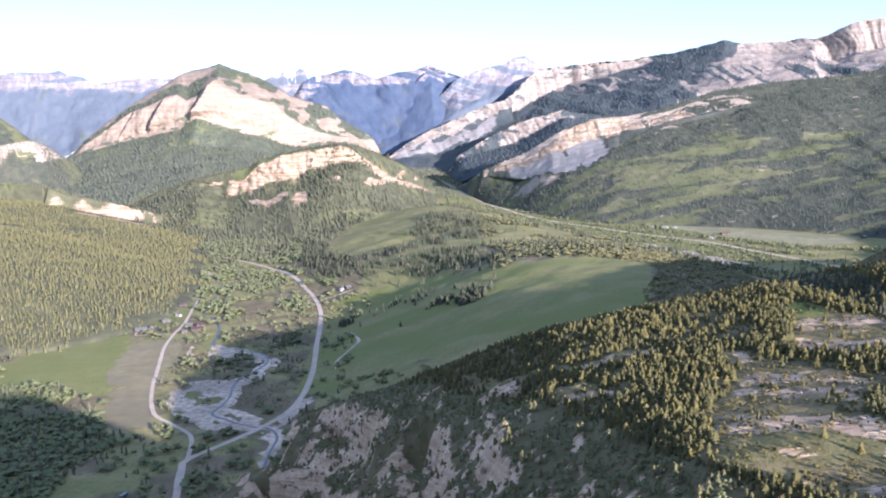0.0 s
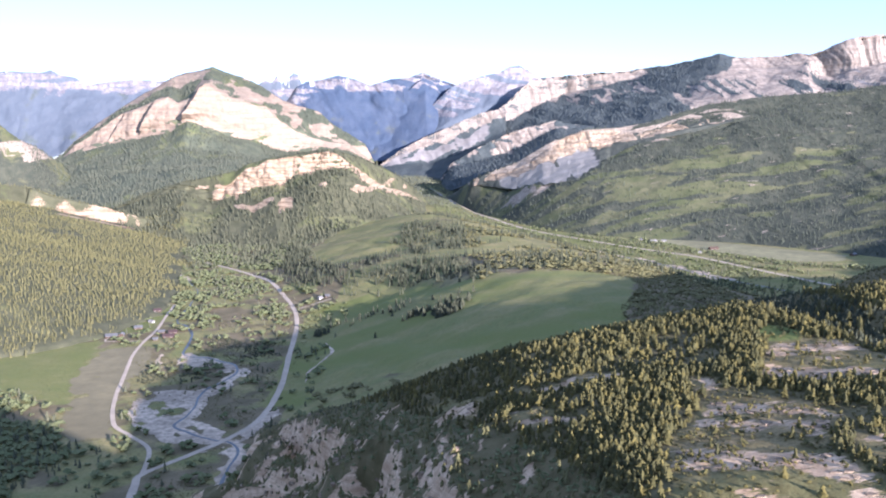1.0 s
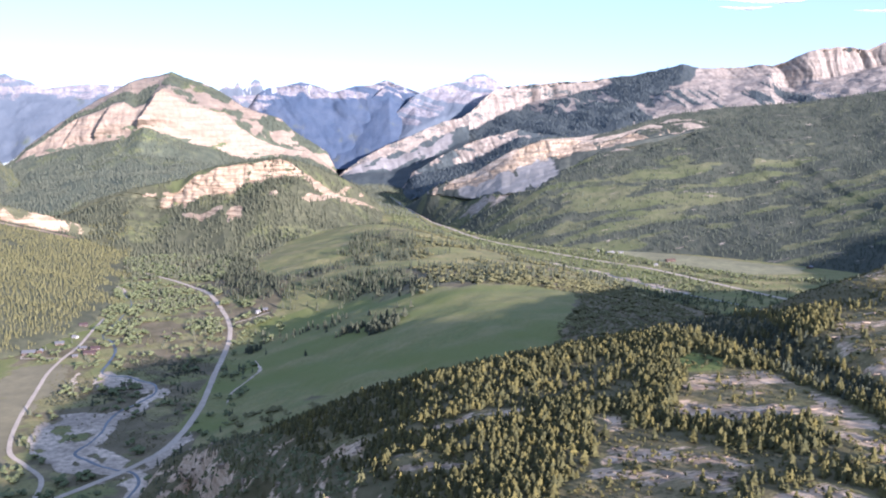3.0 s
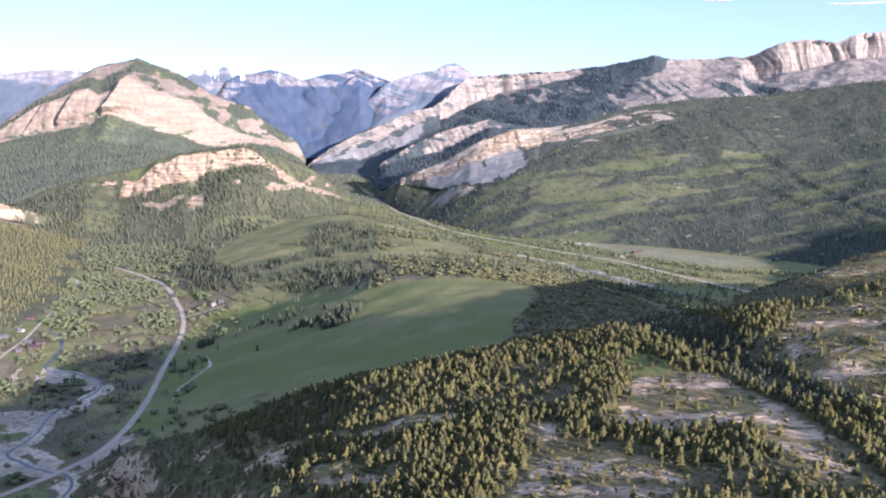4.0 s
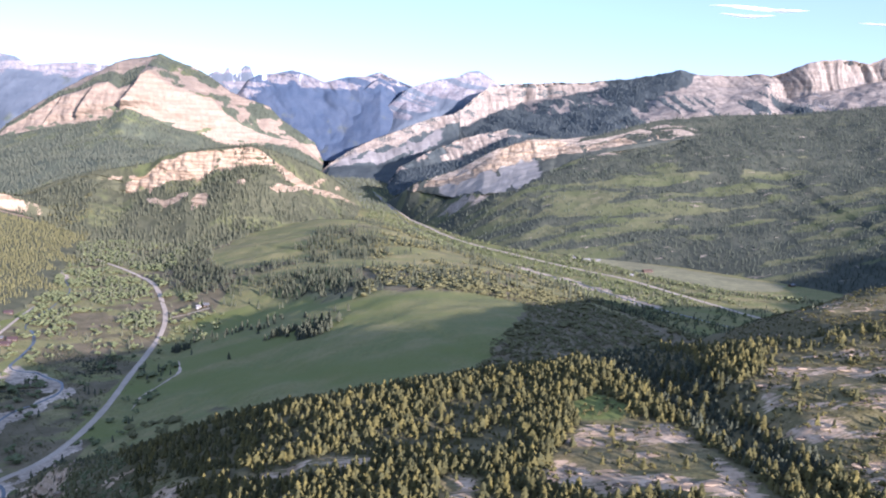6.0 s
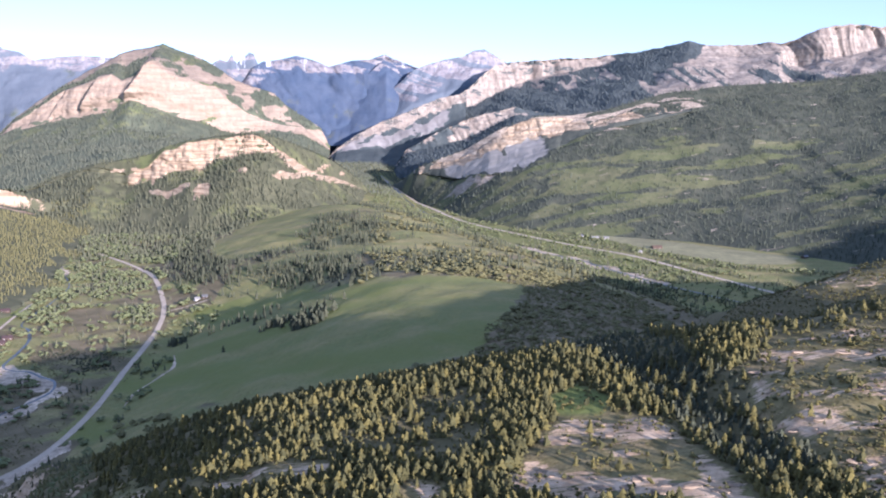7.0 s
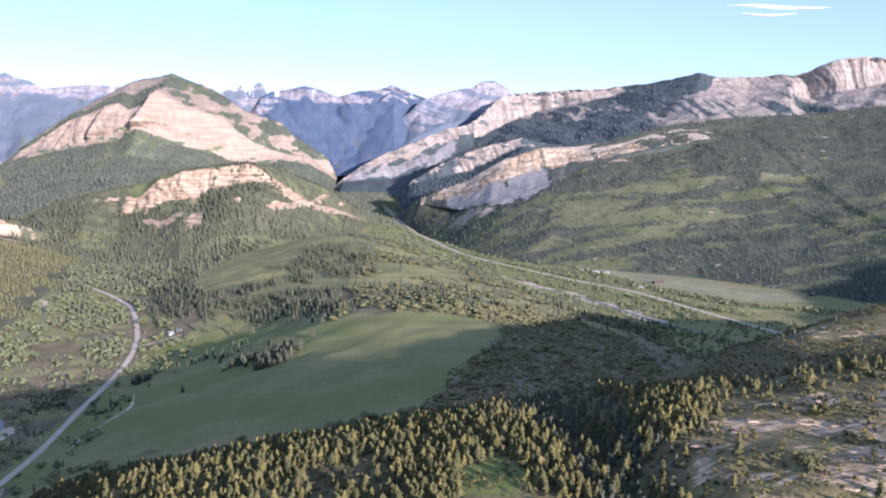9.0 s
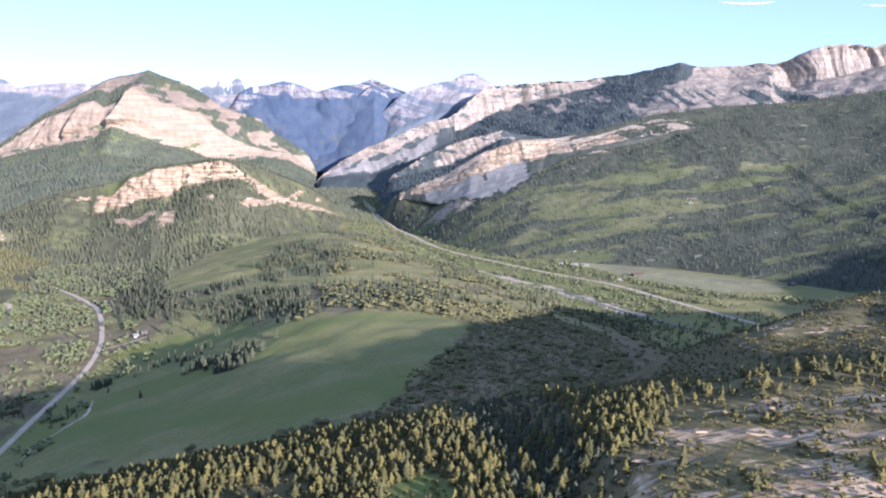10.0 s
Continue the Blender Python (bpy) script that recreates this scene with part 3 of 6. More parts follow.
def trimmed(verts, faces, attrs):
    used = np.unique(faces)
    back = np.full(len(verts), -1)
    back[used] = np.arange(len(used))
    return verts[used], back[faces], {k: v[used] for k, v in attrs.items()}


def landform(name, xs, ys, height, masks, mat, over=None, rock_name=""):
    """A relief over a grid of the plan. Where it lies under 'over' it is left out. Its rock becomes a part of its own."""
    X, Y = np.meshgrid(xs, ys)
    Z = height(X, Y)
    attrs = {k: np.clip(v, 0, 1).ravel() for k, v in masks(X, Y, Z).items()}
    nx, ny = len(xs), len(ys)
    i = (np.arange(ny - 1)[:, None] * nx + np.arange(nx - 1)[None, :]).ravel()
    faces = np.stack([i, i + 1, i + nx + 1, i + nx], 1)
    verts = np.stack([X.ravel(), Y.ravel(), Z.ravel()], 1)
    if over is not None:
        low = (Z - over(X, Y)).ravel()
        faces = faces[low[faces].max(1) > -10]
    rocky = attrs["rock"][faces].mean(1) > 0.5 if rock_name else np.zeros(len(faces), bool)
    ob = new(name, mesh_of(name, *(lambda v, f, a: (v, f, mat, a))(*trimmed(verts, faces[~rocky], attrs))))
    if rocky.any():
        r = new(rock_name, mesh_of(rock_name, *(lambda v, f, a: (v, f, mat, a))(*trimmed(verts, faces[rocky], attrs))))
        r.parent = ob
        tagged(r, "bare pale bedded limestone")
    return ob


def slope_of(height, x, y, e=4.0):
    return np.hypot(height(x + e, y) - height(x - e, y), height(x, y + e) - height(x, y - e)) / (2 * e)


def steps(a, b, step):
    return np.arange(a, b + step * 0.5, step)


# ---- outlines on the plan ----
MEADOW = [(-160, 940), (-81, 960), (102, 860), (197, 850), (220, 939), (272, 1079), (280, 1190), (230, 1218), (170, 1238), (97, 1265), (40, 1300), (-20, 1390), (-100, 1430), (-180, 1440), (-200, 1350), (-180, 1160), (-165, 1010)]
UPPER = [(-205, 1700), (-265, 1950), (-200, 2190), (-50, 2340), (20, 2200), (-5, 1950), (-40, 1780), (-70, 1660), (-140, 1640)]
TERRACE = [(-20, 1535), (60, 1530), (130, 1560), (185, 1640), (150, 1690), (60, 1600), (-10, 1590)]
BROWN = [(-450, 1180), (-430, 1060), (-400, 960), (-352, 842), (-300, 858), (-325, 905), (-346, 982), (-355, 1050), (-350, 1109), (-372, 1190), (-398, 1214), (-425, 1205)]
L_FIELD = [(-588, 1102), (-571, 1162), (-532, 1199), (-467, 1248), (-435, 1100), (-393, 960), (-449, 985), (-501, 1011), (-533, 993)]
R_FIELD = [(560, 2215), (620, 2225), (770, 2100), (941, 1925), (890, 1850), (790, 1850), (660, 2010)]
ROAD = [(-215, 560), (-229, 668), (-244, 740), (-246, 766), (-217, 806), (-188, 851), (-168, 911), (-166, 1014), (-180, 1160), (-201, 1352), (-243, 1512), (-322, 1700), (-396, 1809), (-497, 1928)]
LANE = [(-246, 766), (-259, 824), (-290, 862), (-321, 899), (-350, 982), (-367, 1054), (-380, 1108), (-393, 1166), (-401, 1230), (-405, 1303), (-420, 1398), (-432, 1482)]
YARD_LANE = [(-402, 1236), (-430, 1239), (-458, 1238), (-462, 1253)]
DRIVE = [(-219, 1427), (-201, 1459), (-176, 1462), (-159, 1461)]
CREEK = [(-625, 2148), (-589, 1988), (-541, 1833), (-471, 1699), (-425, 1600), (-405, 1480), (-392, 1361), (-368, 1327), (-343, 1271), (-333, 1213), (-326, 1168), (-305, 1150), (-287, 1147), (-265, 1129), (-244, 1112), (-233, 1077), (-241, 1041), (-252, 1014), (-254, 981), (-249, 950), (-250, 917), (-255, 889), (-236, 871), (-219, 856), (-199, 845), (-182, 837), (-170, 810), (-171, 774), (-169, 744), (-165, 715), (-164, 688), (-157, 600)]
BAR_ONE = [(-318, 933), (-325, 969), (-319, 1001), (-293, 1011), (-259, 1004), (-248, 954), (-250, 917), (-257, 896), (-246, 909), (-221, 893), (-194, 867), (-199, 845), (-228, 835), (-252, 843), (-276, 871), (-297, 892)]
BAR_TWO = [(-257, 1004), (-240, 1030), (-229, 1071), (-235, 1100), (-222, 1096), (-214, 1077), (-222, 1030), (-238, 985), (-250, 975)]
BAR_THREE = [(-191, 809), (-183, 823), (-173, 840), (-167, 825), (-163, 774), (-167, 753), (-173, 775), (-179, 764)]
BAR_FOUR = [(-209, 810), (-187, 857), (-159, 946), (-150, 923), (-168, 849), (-191, 821)]
BAR_FIVE = [(-319, 1106), (-326, 1148), (-330, 1172), (-299, 1149), (-262, 1128), (-238, 1105), (-240, 1077), (-256, 1078), (-266, 1100), (-287, 1094)]
BAR_SIX = [(-351, 1127), (-358, 1172), (-350, 1164), (-346, 1134), (-330, 1108), (-309, 1095), (-309, 1088), (-336, 1099)]
R_ROAD = [(60, 3150), (90, 3046), (181, 2747), (269, 2447), (395, 2221), (482, 2085), (600, 1931), (671, 1770), (742, 1613), (860, 1400)]
R_RIVER = [(-9, 3549), (92, 2957), (200, 2500), (317, 2115), (472, 1887), (512, 1801), (582, 1651), (700, 1480), (900, 1250)]


def inside(x, y, pts):
    """Whether places lie inside an outline on the plan."""
    out = np.zeros(np.shape(x), bool)
    for (x1, y1), (x2, y2) in zip(pts, pts[1:] + pts[:1]):
        if y1 != y2:
            out ^= ((y1 > y) != (y2 > y)) & (x < (x2 - x1) * (y - y1) / (y2 - y1) + x1)
    return out


def near_line(x, y, pts, reach):
    return np.abs(along(x, y, pts)[0]) < reach


GREEN_STRIP = [(-165, 1120), (-70, 1070), (-11, 1010), (80, 950), (160, 900)]
HOMES = np.array([(-458, 1262), (-436, 1312), (-429, 1352), (-440, 1415), (-373, 1257), (-374, 1281), (-392, 1285), (-388, 1242)])


def near_homes(x, y, reach):
    return np.min(np.hypot(x[..., None] - HOMES[:, 0], y[..., None] - HOMES[:, 1]), -1) < reach


# ---- ground ----
def ground_masks(x, y, z):
    g = 0.62 + fbm(x, y, 110, 4, 40) * 0.45
    g = np.where((x < -150) & (y < 2050), np.where(x > along(x, y, LANE)[2] - 4, 0.40, 0.6) + fbm(x, y, 42, 4, 40) * 0.7, g)
    g = np.where(along(x, y, R_RIVER)[0] > -60, np.maximum(g, 0.65), g)
    g = np.where((x > 185) & (x < 520) & (y < 1330), 0.12 + 0.4 * fbm(x, y, 60, 3, 149), g)                     # brushy bank
    wx, wy = x + fbm(x, y, 50, 3, 102) * 22, y + fbm(x, y, 50, 3, 103) * 22
    g = np.where(inside(wx, wy, MEADOW) | inside(wx, wy, UPPER) | inside(wx, wy, TERRACE) | inside(x, y, L_FIELD), 1.0, g)
    strip = np.exp(-((along(x, y, GREEN_STRIP)[0] + 30 * fbm(x, y, 70, 3, 140)) / 34) ** 2)
    swath = smooth(fbm(x * 0.6 + y * 0.3, y, 60, 4, 141), -0.02, 0.3)
    turf = np.where(inside(wx, wy, MEADOW), np.maximum(0.28 + 0.5 * swath, 0.85 * strip), np.where(inside(wx, wy, UPPER), 0.2 * swath, np.where(np.abs(along(x, y, R_RIVER)[0]) < 150, 0.15 + 0.4 * swath, 0.0)))
    yard = smooth(1.25 - np.hypot((x + 468) / 62, (y - 1372) / 100) + 0.5 * fbm(x, y, 40, 3, 142), 0.2, 0.5)
    turf = np.maximum.reduce([turf, 0.75 * yard, np.where(inside(x, y, L_FIELD), 0.55 + 0.3 * fbm(x, y, 60, 3, 143), 0.0)])
    return {"grass": g, "rock": np.zeros_like(x), "turf": turf}


gx = np.concatenate([steps(-5000, -900, 205), steps(-880, 1150, 8), steps(1200, 5000, 190)])
gy = np.concatenate([steps(-5000, 300, 250), steps(320, 600, 20), steps(608, 2900, 8), steps(2950, 5000, 100)])
ground = landform("ground", gx, gy, h_ground, ground_masks, M_VALLEY)
tagged(ground, "grassy valley floor and rolling green bench", "ground", kind="structure")


# ---- ridge, hills and mountains ----
BARE = (
    [(192, 469), (212, 508), (225, 538), (243, 530), (261, 516), (268, 488), (272, 449), (271, 415), (266, 382), (258, 368), (238, 376), (243, 408), (246, 440), (230, 452), (214, 446)],
    [(295, 500), (298, 525), (304, 547), (318, 562), (332, 573), (354, 575), (390, 570), (430, 545), (460, 470), (420, 400), (330, 370), (302, 409), (301, 445), (295, 484)],
    [(113, 336), (119, 369), (128, 402), (145, 419), (158, 446), (180, 430), (196, 424), (205, 398), (182, 366), (186, 338), (196, 300), (150, 290), (125, 310)],
    [(190, 350), (196, 372), (222, 376), (236, 350), (222, 316), (196, 330)],
    [(60, 461), (62, 486), (80, 470), (98, 450), (92, 436), (76, 446)],
    [(64, 524), (86, 517), (110, 516), (131, 511), (128, 503), (104, 499), (78, 507)],
    [(14, 590), (30, 570), (45, 545), (48, 514), (35, 520), (24, 552)],
    [(157, 459), (160, 481), (174, 479), (171, 454)],
    [(232, 538), (262, 520), (256, 500), (230, 510)],
    [(384, 700), (410, 694), (470, 700), (500, 745), (430, 752), (395, 722)])
GLADE = [(219, 535), (221, 560), (236, 570), (247, 548), (240, 530)]


def within(x, y, outline):
    """Metres inside an outline on the plan; negative outside."""
    d = np.abs(along(x, y, outline + outline[:1])[0])
    return np.where(inside(x, y, outline), d, -d)


def bare(x, y):
    """Where the ridge top shows bare rock and thin turf: about 0 to 1."""
    d = np.full(np.shape(x), -99.0)
    for o in BARE:
        d = np.maximum(d, within(x, y, o))
    return 0.5 + 0.07 * np.clip(d, -12, 9) + 0.32 * fbm(x, y, 22, 4, 41)


def ridge_masks(x, y, z):
    s = slope_of(h_ridge, x, y, 2.0)
    b = bare(x, y)
    slabs = 0.74 * smooth(vnoise(x / 40 + 5, y / 9 + 0.06 * x) + 0.5 * fbm(x, y, 16, 3, 42), 0.27, 0.56) * smooth(b, 0.45, 0.8) * (1 - 0.45 * smooth(y, 640, 690)) * (1 - 0.22 * smooth(x, 290, 320))
    crags = 0.85 * smooth(s, 0.74, 1.0) * smooth(fbm(x, y, 24, 3, 87), -0.4, -0.1) * smooth(-(0.93 * x + 0.37 * (y - 620)), -15, 15)
    glade = smooth(within(x, y, GLADE), -2, 2)
    return {"rock": np.maximum(crags, slabs) * (1 - glade), "grass": smooth(b, 0.3, 0.7) * 0.9 * (1 - glade) * (1 - 0.5 * smooth(y, 640, 690)), "turf": glade}


ridge = landform("rocky_ridge", np.concatenate([steps(-190, 620, 3.0), steps(635, 1250, 15)]), np.concatenate([steps(-500, 250, 15), steps(252, 1010, 3.0)]), h_ridge, ridge_masks, M_RIDGE, h_ground)
tagged(ridge, "dry limestone ridge with thin turf and scattered pines", "ridge")


E_CREST = [(1150, 150, 120), (1400, 600, 235), (1560, 980, 265), (1750, 1350, 270), (2100, 1700, 240)]


def h_east(x, y):
    """An unseen hill added east of the ridge to throw its shadow over the river flats."""
    d, zc, _ = along(x, y, E_CREST)
    return zc - 0.42 * np.abs(d) + fbm(x, y, 160, 4, 106) * 16


east_shade_hill = landform("wooded_hill", steps(900, 2700, 25), steps(-300, 2300, 25), h_east, lambda x, y, z: {"rock": 0 * x, "grass": 0.4 + 0.4 * fbm(x, y, 120, 3, 105)}, M_HILL, h_ground)
tagged(east_shade_hill, "wooded hill beside the river flats", "hill")


def left_masks(x, y, z):
    c, _, px = along(x, y, L_CREST)
    band = smooth(-c + fbm(x, y, 40, 3, 43) * 10, -4, 4) * smooth(c, -40, -28) * smooth(px, -1070, -1020) * smooth(-px, 680, 710)
    lower = smooth(-c + fbm(x, y, 40, 3, 43) * 10, 62, 70) * smooth(c, -104, -92) * smooth(px, -985, -945) * smooth(-px, 785, 815)
    return {"rock": np.maximum(band * (0.64 + fbm(x, y, 34, 4, 44) * 1.4), lower * (0.75 + fbm(x, y, 30, 3, 42) * 1.0)), "grass": 0.30 + fbm(x, y, 120, 3, 45) * 0.4}


left_hill = landform("wooded_hill", np.concatenate([steps(-2600, -1080, 10), steps(-1075, -640, 5), steps(-630, -400, 10)]), np.concatenate([steps(200, 2180, 10), steps(2185, 2410, 4), steps(2420, 2700, 10)]), h_left, left_masks, M_HILL, h_ground, "rock_ledge")
tagged(left_hill, "low hill covered with dense conifers and pale ledges", "hill")


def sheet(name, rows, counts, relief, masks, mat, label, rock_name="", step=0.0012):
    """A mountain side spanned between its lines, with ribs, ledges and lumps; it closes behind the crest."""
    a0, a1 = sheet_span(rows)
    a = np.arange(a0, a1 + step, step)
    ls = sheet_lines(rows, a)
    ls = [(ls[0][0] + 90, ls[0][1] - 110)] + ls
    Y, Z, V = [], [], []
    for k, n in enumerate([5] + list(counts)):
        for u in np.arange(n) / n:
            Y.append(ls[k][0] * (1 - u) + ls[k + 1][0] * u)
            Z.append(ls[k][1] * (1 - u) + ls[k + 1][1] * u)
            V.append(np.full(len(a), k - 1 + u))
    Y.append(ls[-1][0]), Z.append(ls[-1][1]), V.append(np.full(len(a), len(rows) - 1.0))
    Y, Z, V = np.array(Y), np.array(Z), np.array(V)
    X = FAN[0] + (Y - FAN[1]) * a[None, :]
    dy, dz = relief(X, Y, Z, V)
    at = masks(X, Y, Z, V)
    Y2, Z2 = Y + dy, Z + dz
    verts = np.stack([X.ravel(), Y2.ravel(), Z2.ravel()], 1)
    ny, nx = X.shape
    i = (np.arange(ny - 1)[:, None] * nx + np.arange(nx - 1)[None, :]).ravel()
    faces = np.stack([i, i + nx, i + nx + 1, i + 1], 1)
    at = {k: np.clip(m, 0, 1).ravel() for k, m in at.items()}
    rocky = at["rock"][faces].mean(1) > 0.5 if rock_name else np.zeros(len(faces), bool)
    ob = new(name, mesh_of(name, *(lambda v, f, t: (v, f, mat, t))(*trimmed(verts, faces[~rocky], at))))
    if rocky.any():
        r = new(rock_name, mesh_of(rock_name, *(lambda v, f, t: (v, f, mat, t))(*trimmed(verts, faces[rocky], at))))
        r.parent = ob
        tagged(r, "bare pale bedded limestone")
    return tagged(ob, label, "mountain")


def ledges(x, z, size, dip=0.0, seed=0):
    """Uneven bedding, from -0.5 to 0.5: beds of changing thickness that thin out along the face."""
    w = z + dip * x + size * 0.9 * fbm(x, z, size * 7, 3, seed)
    return (vnoise(x / (size * 14) + 3.1 * seed, w / size) - 0.5) + 0.5 * (vnoise(x / (size * 7), w / (size * 0.45) + 9.7 * seed) - 0.5)


def between(v, a, b, soft=0.06):
    """1 from a to b, fading over soft at both ends."""
    return smooth(v, a - soft, a + soft) * smooth(-v, -b - soft, -b + soft)


def cliffhill_relief(x, y, z, v):
    n = fbm(x, z * 0.6, 40, 4, 10)
    beds = ledges(x, z, 13, 0.02, 107)
    rib = ridged(x, z * 0.35, 42, 4, 69) - 0.5
    face = between(v, 1.0, 2.0, 0.08)
    dy = face * (rib * 13 + beds * 14 + fbm(x, z, 12, 2, 108) * 5)
    slope = smooth(v, 2.0, 2.25) * smooth(-v, -3.0, -2.7)
    dz = n * 5 * smooth(v, 0.0, 0.5) * (1 - face) * smooth(-v, -3.0, -2.7) + slope * (22 * (ridged(x + 0.3 * y, y * 0.4, 130, 3, 88) - 0.6) + 22 * np.exp(-((x + 285) / 95) ** 2) * smooth(v, 2.0, 2.3) * smooth(-v, -2.9, -2.4))
    return dy, dz


def cliffhill_rock(x, y, z, v):
    w = v + fbm(x, z, 26, 4, 47) * 0.16
    band = np.interp(x, [-640, -615, -560, -180, -150, -60, 0], [0.0, 0.55, 1.0, 1.0, 0.65, 0.6, 0.0])
    face = between(w, 1.0, 2.02, 0.05) * band * (1 - 0.9 * smooth(fbm(x, z * 1.7, 26, 3, 101), 0.26, 0.42) * smooth(v, 1.25, 1.6))
    ledge = 0.9 * between(z + 3 * fbm(x, z, 20, 2, 109), np.interp(x, [-720, -640, -560], [112, 122, 128]) - 9, np.interp(x, [-720, -640, -560], [112, 122, 128]), 2) * between(x, -725, -590, 8) * smooth(fbm(x, z, 24, 3, 110), -0.2, 0.0)
    out = np.maximum(face, ledge)
    for cx, cz, rx, rz in ((-495, 77, 64, 8), (-433, 85, 24, 8), (-380, 82, 38, 24), (-170, 109, 54, 9), (-283, 109, 14, 6), (-78, 98, 14, 9), (-120, 118, 16, 6)):
        out = np.maximum(out, smooth(1.15 - np.hypot((x - cx) / rx, (z - cz) / rz) + 0.75 * fbm(x, z, 18, 3, 46), 0.35, 0.5))
    return out * smooth(v, 0.2, 0.5)


cliff_hill = sheet("cliff_hill", CLIFF, (8, 34, 44), cliffhill_relief,
                   lambda x, y, z, v: {"rock": cliffhill_rock(x, y, z, v), "grass": 0.34 + fbm(x, y, 90, 3, 48) * 0.5}, M_HILL, "rounded wooded hill with a golden limestone cliff", "limestone_cliff")


def pyramid_relief(x, y, z, v):
    rib = ridged(x, z * 0.12, 80, 4, 13) - 0.5
    beds = ledges(x, z, 20, 0.04, 111)
    face = between(v, 1.0, 2.0, 0.07)
    dy = face * smooth(-v, -2.0, -1.75) * (rib * 26 + beds * 9 + fbm(x, z, 26, 3, 68) * 9)
    for xt, zt, xb, zb, jump in ((-1075, 470, -1195, 245, 95), (-1315, 405, -1395, 225, 75), (-1500, 330, -1560, 205, 35)):
        line = xb + (xt - xb) * (z - zb) / (zt - zb) + 8 * fbm(x, z, 40, 2, 112)
        dy = dy - face * smooth(-v, -1.95, -1.55) * jump * smooth(x - line, -9, 9) * np.exp(-np.clip(x - line, 0, None) / 170)
    top = smooth(v, 0.02, 0.2) * smooth(-v, -1.0, -0.85)
    woods = smooth(v, 2.0, 2.8) * smooth(-v, -4.0, -3.85)
    dz = top * fbm(x, y, 60, 4, 113) * 14 + woods * (fbm(x, y, 260, 4, 14) * 16 + (ridged(x, y * 0.5, 170, 3, 89) - 0.55) * 30) + fbm(x, z, 30, 3, 15) * 4 * smooth(-np.abs(v), -0.2, 0.0)
    return dy, dz


def pyramid_rock(x, y, z, v):
    w = v + fbm(x, z, 60, 4, 49) * 0.13
    face = between(w, 1.0, 2.0, 0.05)
    face = face * (1 - 0.85 * smooth(fbm(x, z * 2.2, 46, 3, 38), 0.16, 0.3) * smooth(v, 1.62, 1.8))
    upper = smooth(v, -0.6, -0.3) * smooth(-v, -1.0, -0.98)
    pale = np.where(x < -1150, smooth(-v - 0.25 * fbm(x, z, 60, 3, 114), -0.55, -0.4), smooth(fbm(x + 0.9 * z, z * 1.6, 60, 5, 50), -0.14, 0.12))
    dark_top = smooth(-np.hypot((x + 1165) / 60, (z - 582) / 22), -1.1, -0.8)
    return np.maximum(face, upper * pale * (1 - dark_top))


pyramid = sheet("pyramid_mountain", PYR, (16, 48, 14, 50), pyramid_relief,
                lambda x, y, z, v: {"rock": pyramid_rock(x, y, z, v), "grass": 0.35 + fbm(x, y, 200, 3, 51) * 0.5}, M_PYR, "pyramid-shaped mountain with a pale sunlit limestone face", "limestone_face")


def right_masks(x, y, z):
    c, zc, px = along(x, y, R_CREST)
    cd = -c + fbm(x, y, 60, 4, 16) * 16 * smooth(-c, 0, 30)
    depth = np.interp(px, [190, 230, 300, 371, 560, 616, 680], [0, 28, 64, 86, 76, 44, 0]) + fbm(x, y, 26, 3, 39) * 9
    face = smooth(cd, -4, 2) * smooth(depth - cd, -3, 4) * (depth > 2)
    broken = smooth(cd, 14, 34) * smooth(-cd, -150, -112) * smooth(px, 590, 640) * smooth(-px, -1060, -960) * smooth(fbm(x * 0.4, y * 1.3, 22, 4, 52), 0.06, 0.16)
    reach = np.interp(px, [250, 320, 420, 520, 620], [90, 270, 250, 190, 90])
    talus = 0.85 * smooth(cd, 60, 84) * smooth(reach - cd, 0, 50) * smooth(px, 250, 300) * smooth(-px, -630, -570) * smooth(fbm(x, y, 50, 4, 53) + 0.0015 * (120 - cd), -0.25, 0.0)
    g = 0.30 + fbm(x * 0.35, y * 1.7, 46, 5, 54) * 1.0 + 0.3 * fbm(x, y, 320, 2, 56) - 0.32 * smooth(z, 190, 330) + 0.22 * between(z, 60, 150, 30)
    specks = 0.55 * smooth(fbm(x * 0.22, y * 1.4, 14, 3, 29), 0.47, 0.57)
    return {"rock": np.maximum.reduce([face, broken, talus, specks]), "grass": g}


right_mountain = landform("wooded_mountain", np.concatenate([steps(30, 1800, 7), steps(1820, 3300, 30)]), steps(1000, 3450, 7), h_right, right_masks, M_SLOPE, h_ground, "limestone_cliff")
tagged(right_mountain, "long wooded mountain with grassy glades and a cliff", "mountain")


def wall_relief(x, y, z, v):
    big = smooth(x, 1740, 1860)
    rib = ridged(x + 0.3 * y, z * 0.15, 105, 4, 19) - 0.5
    comb = ridged(x + 0.2 * y + 30 * fbm(x, z, 130, 2, 34), z * 0.12, 66, 4, 33) - 0.5
    beds = ledges(x, z, 20, -0.03, 115)
    face = between(v, 0.06, 1.0, 0.06)
    crags = between(v, 1.0, 2.0, 0.1) * smooth(x, 980, 1150)
    dy = face * (rib * 46 + comb * (22 + 40 * big) + beds * 10) + crags * (rib * 60 + comb * 36)
    dz = fbm(x, z, 34, 3, 20) * 5 * between(v, -0.2, 0.25, 0.1) + smooth(v, 1.0, 1.2) * (fbm(x, y, 90, 4, 116) * 16 + rib * 26)
    return dy, dz


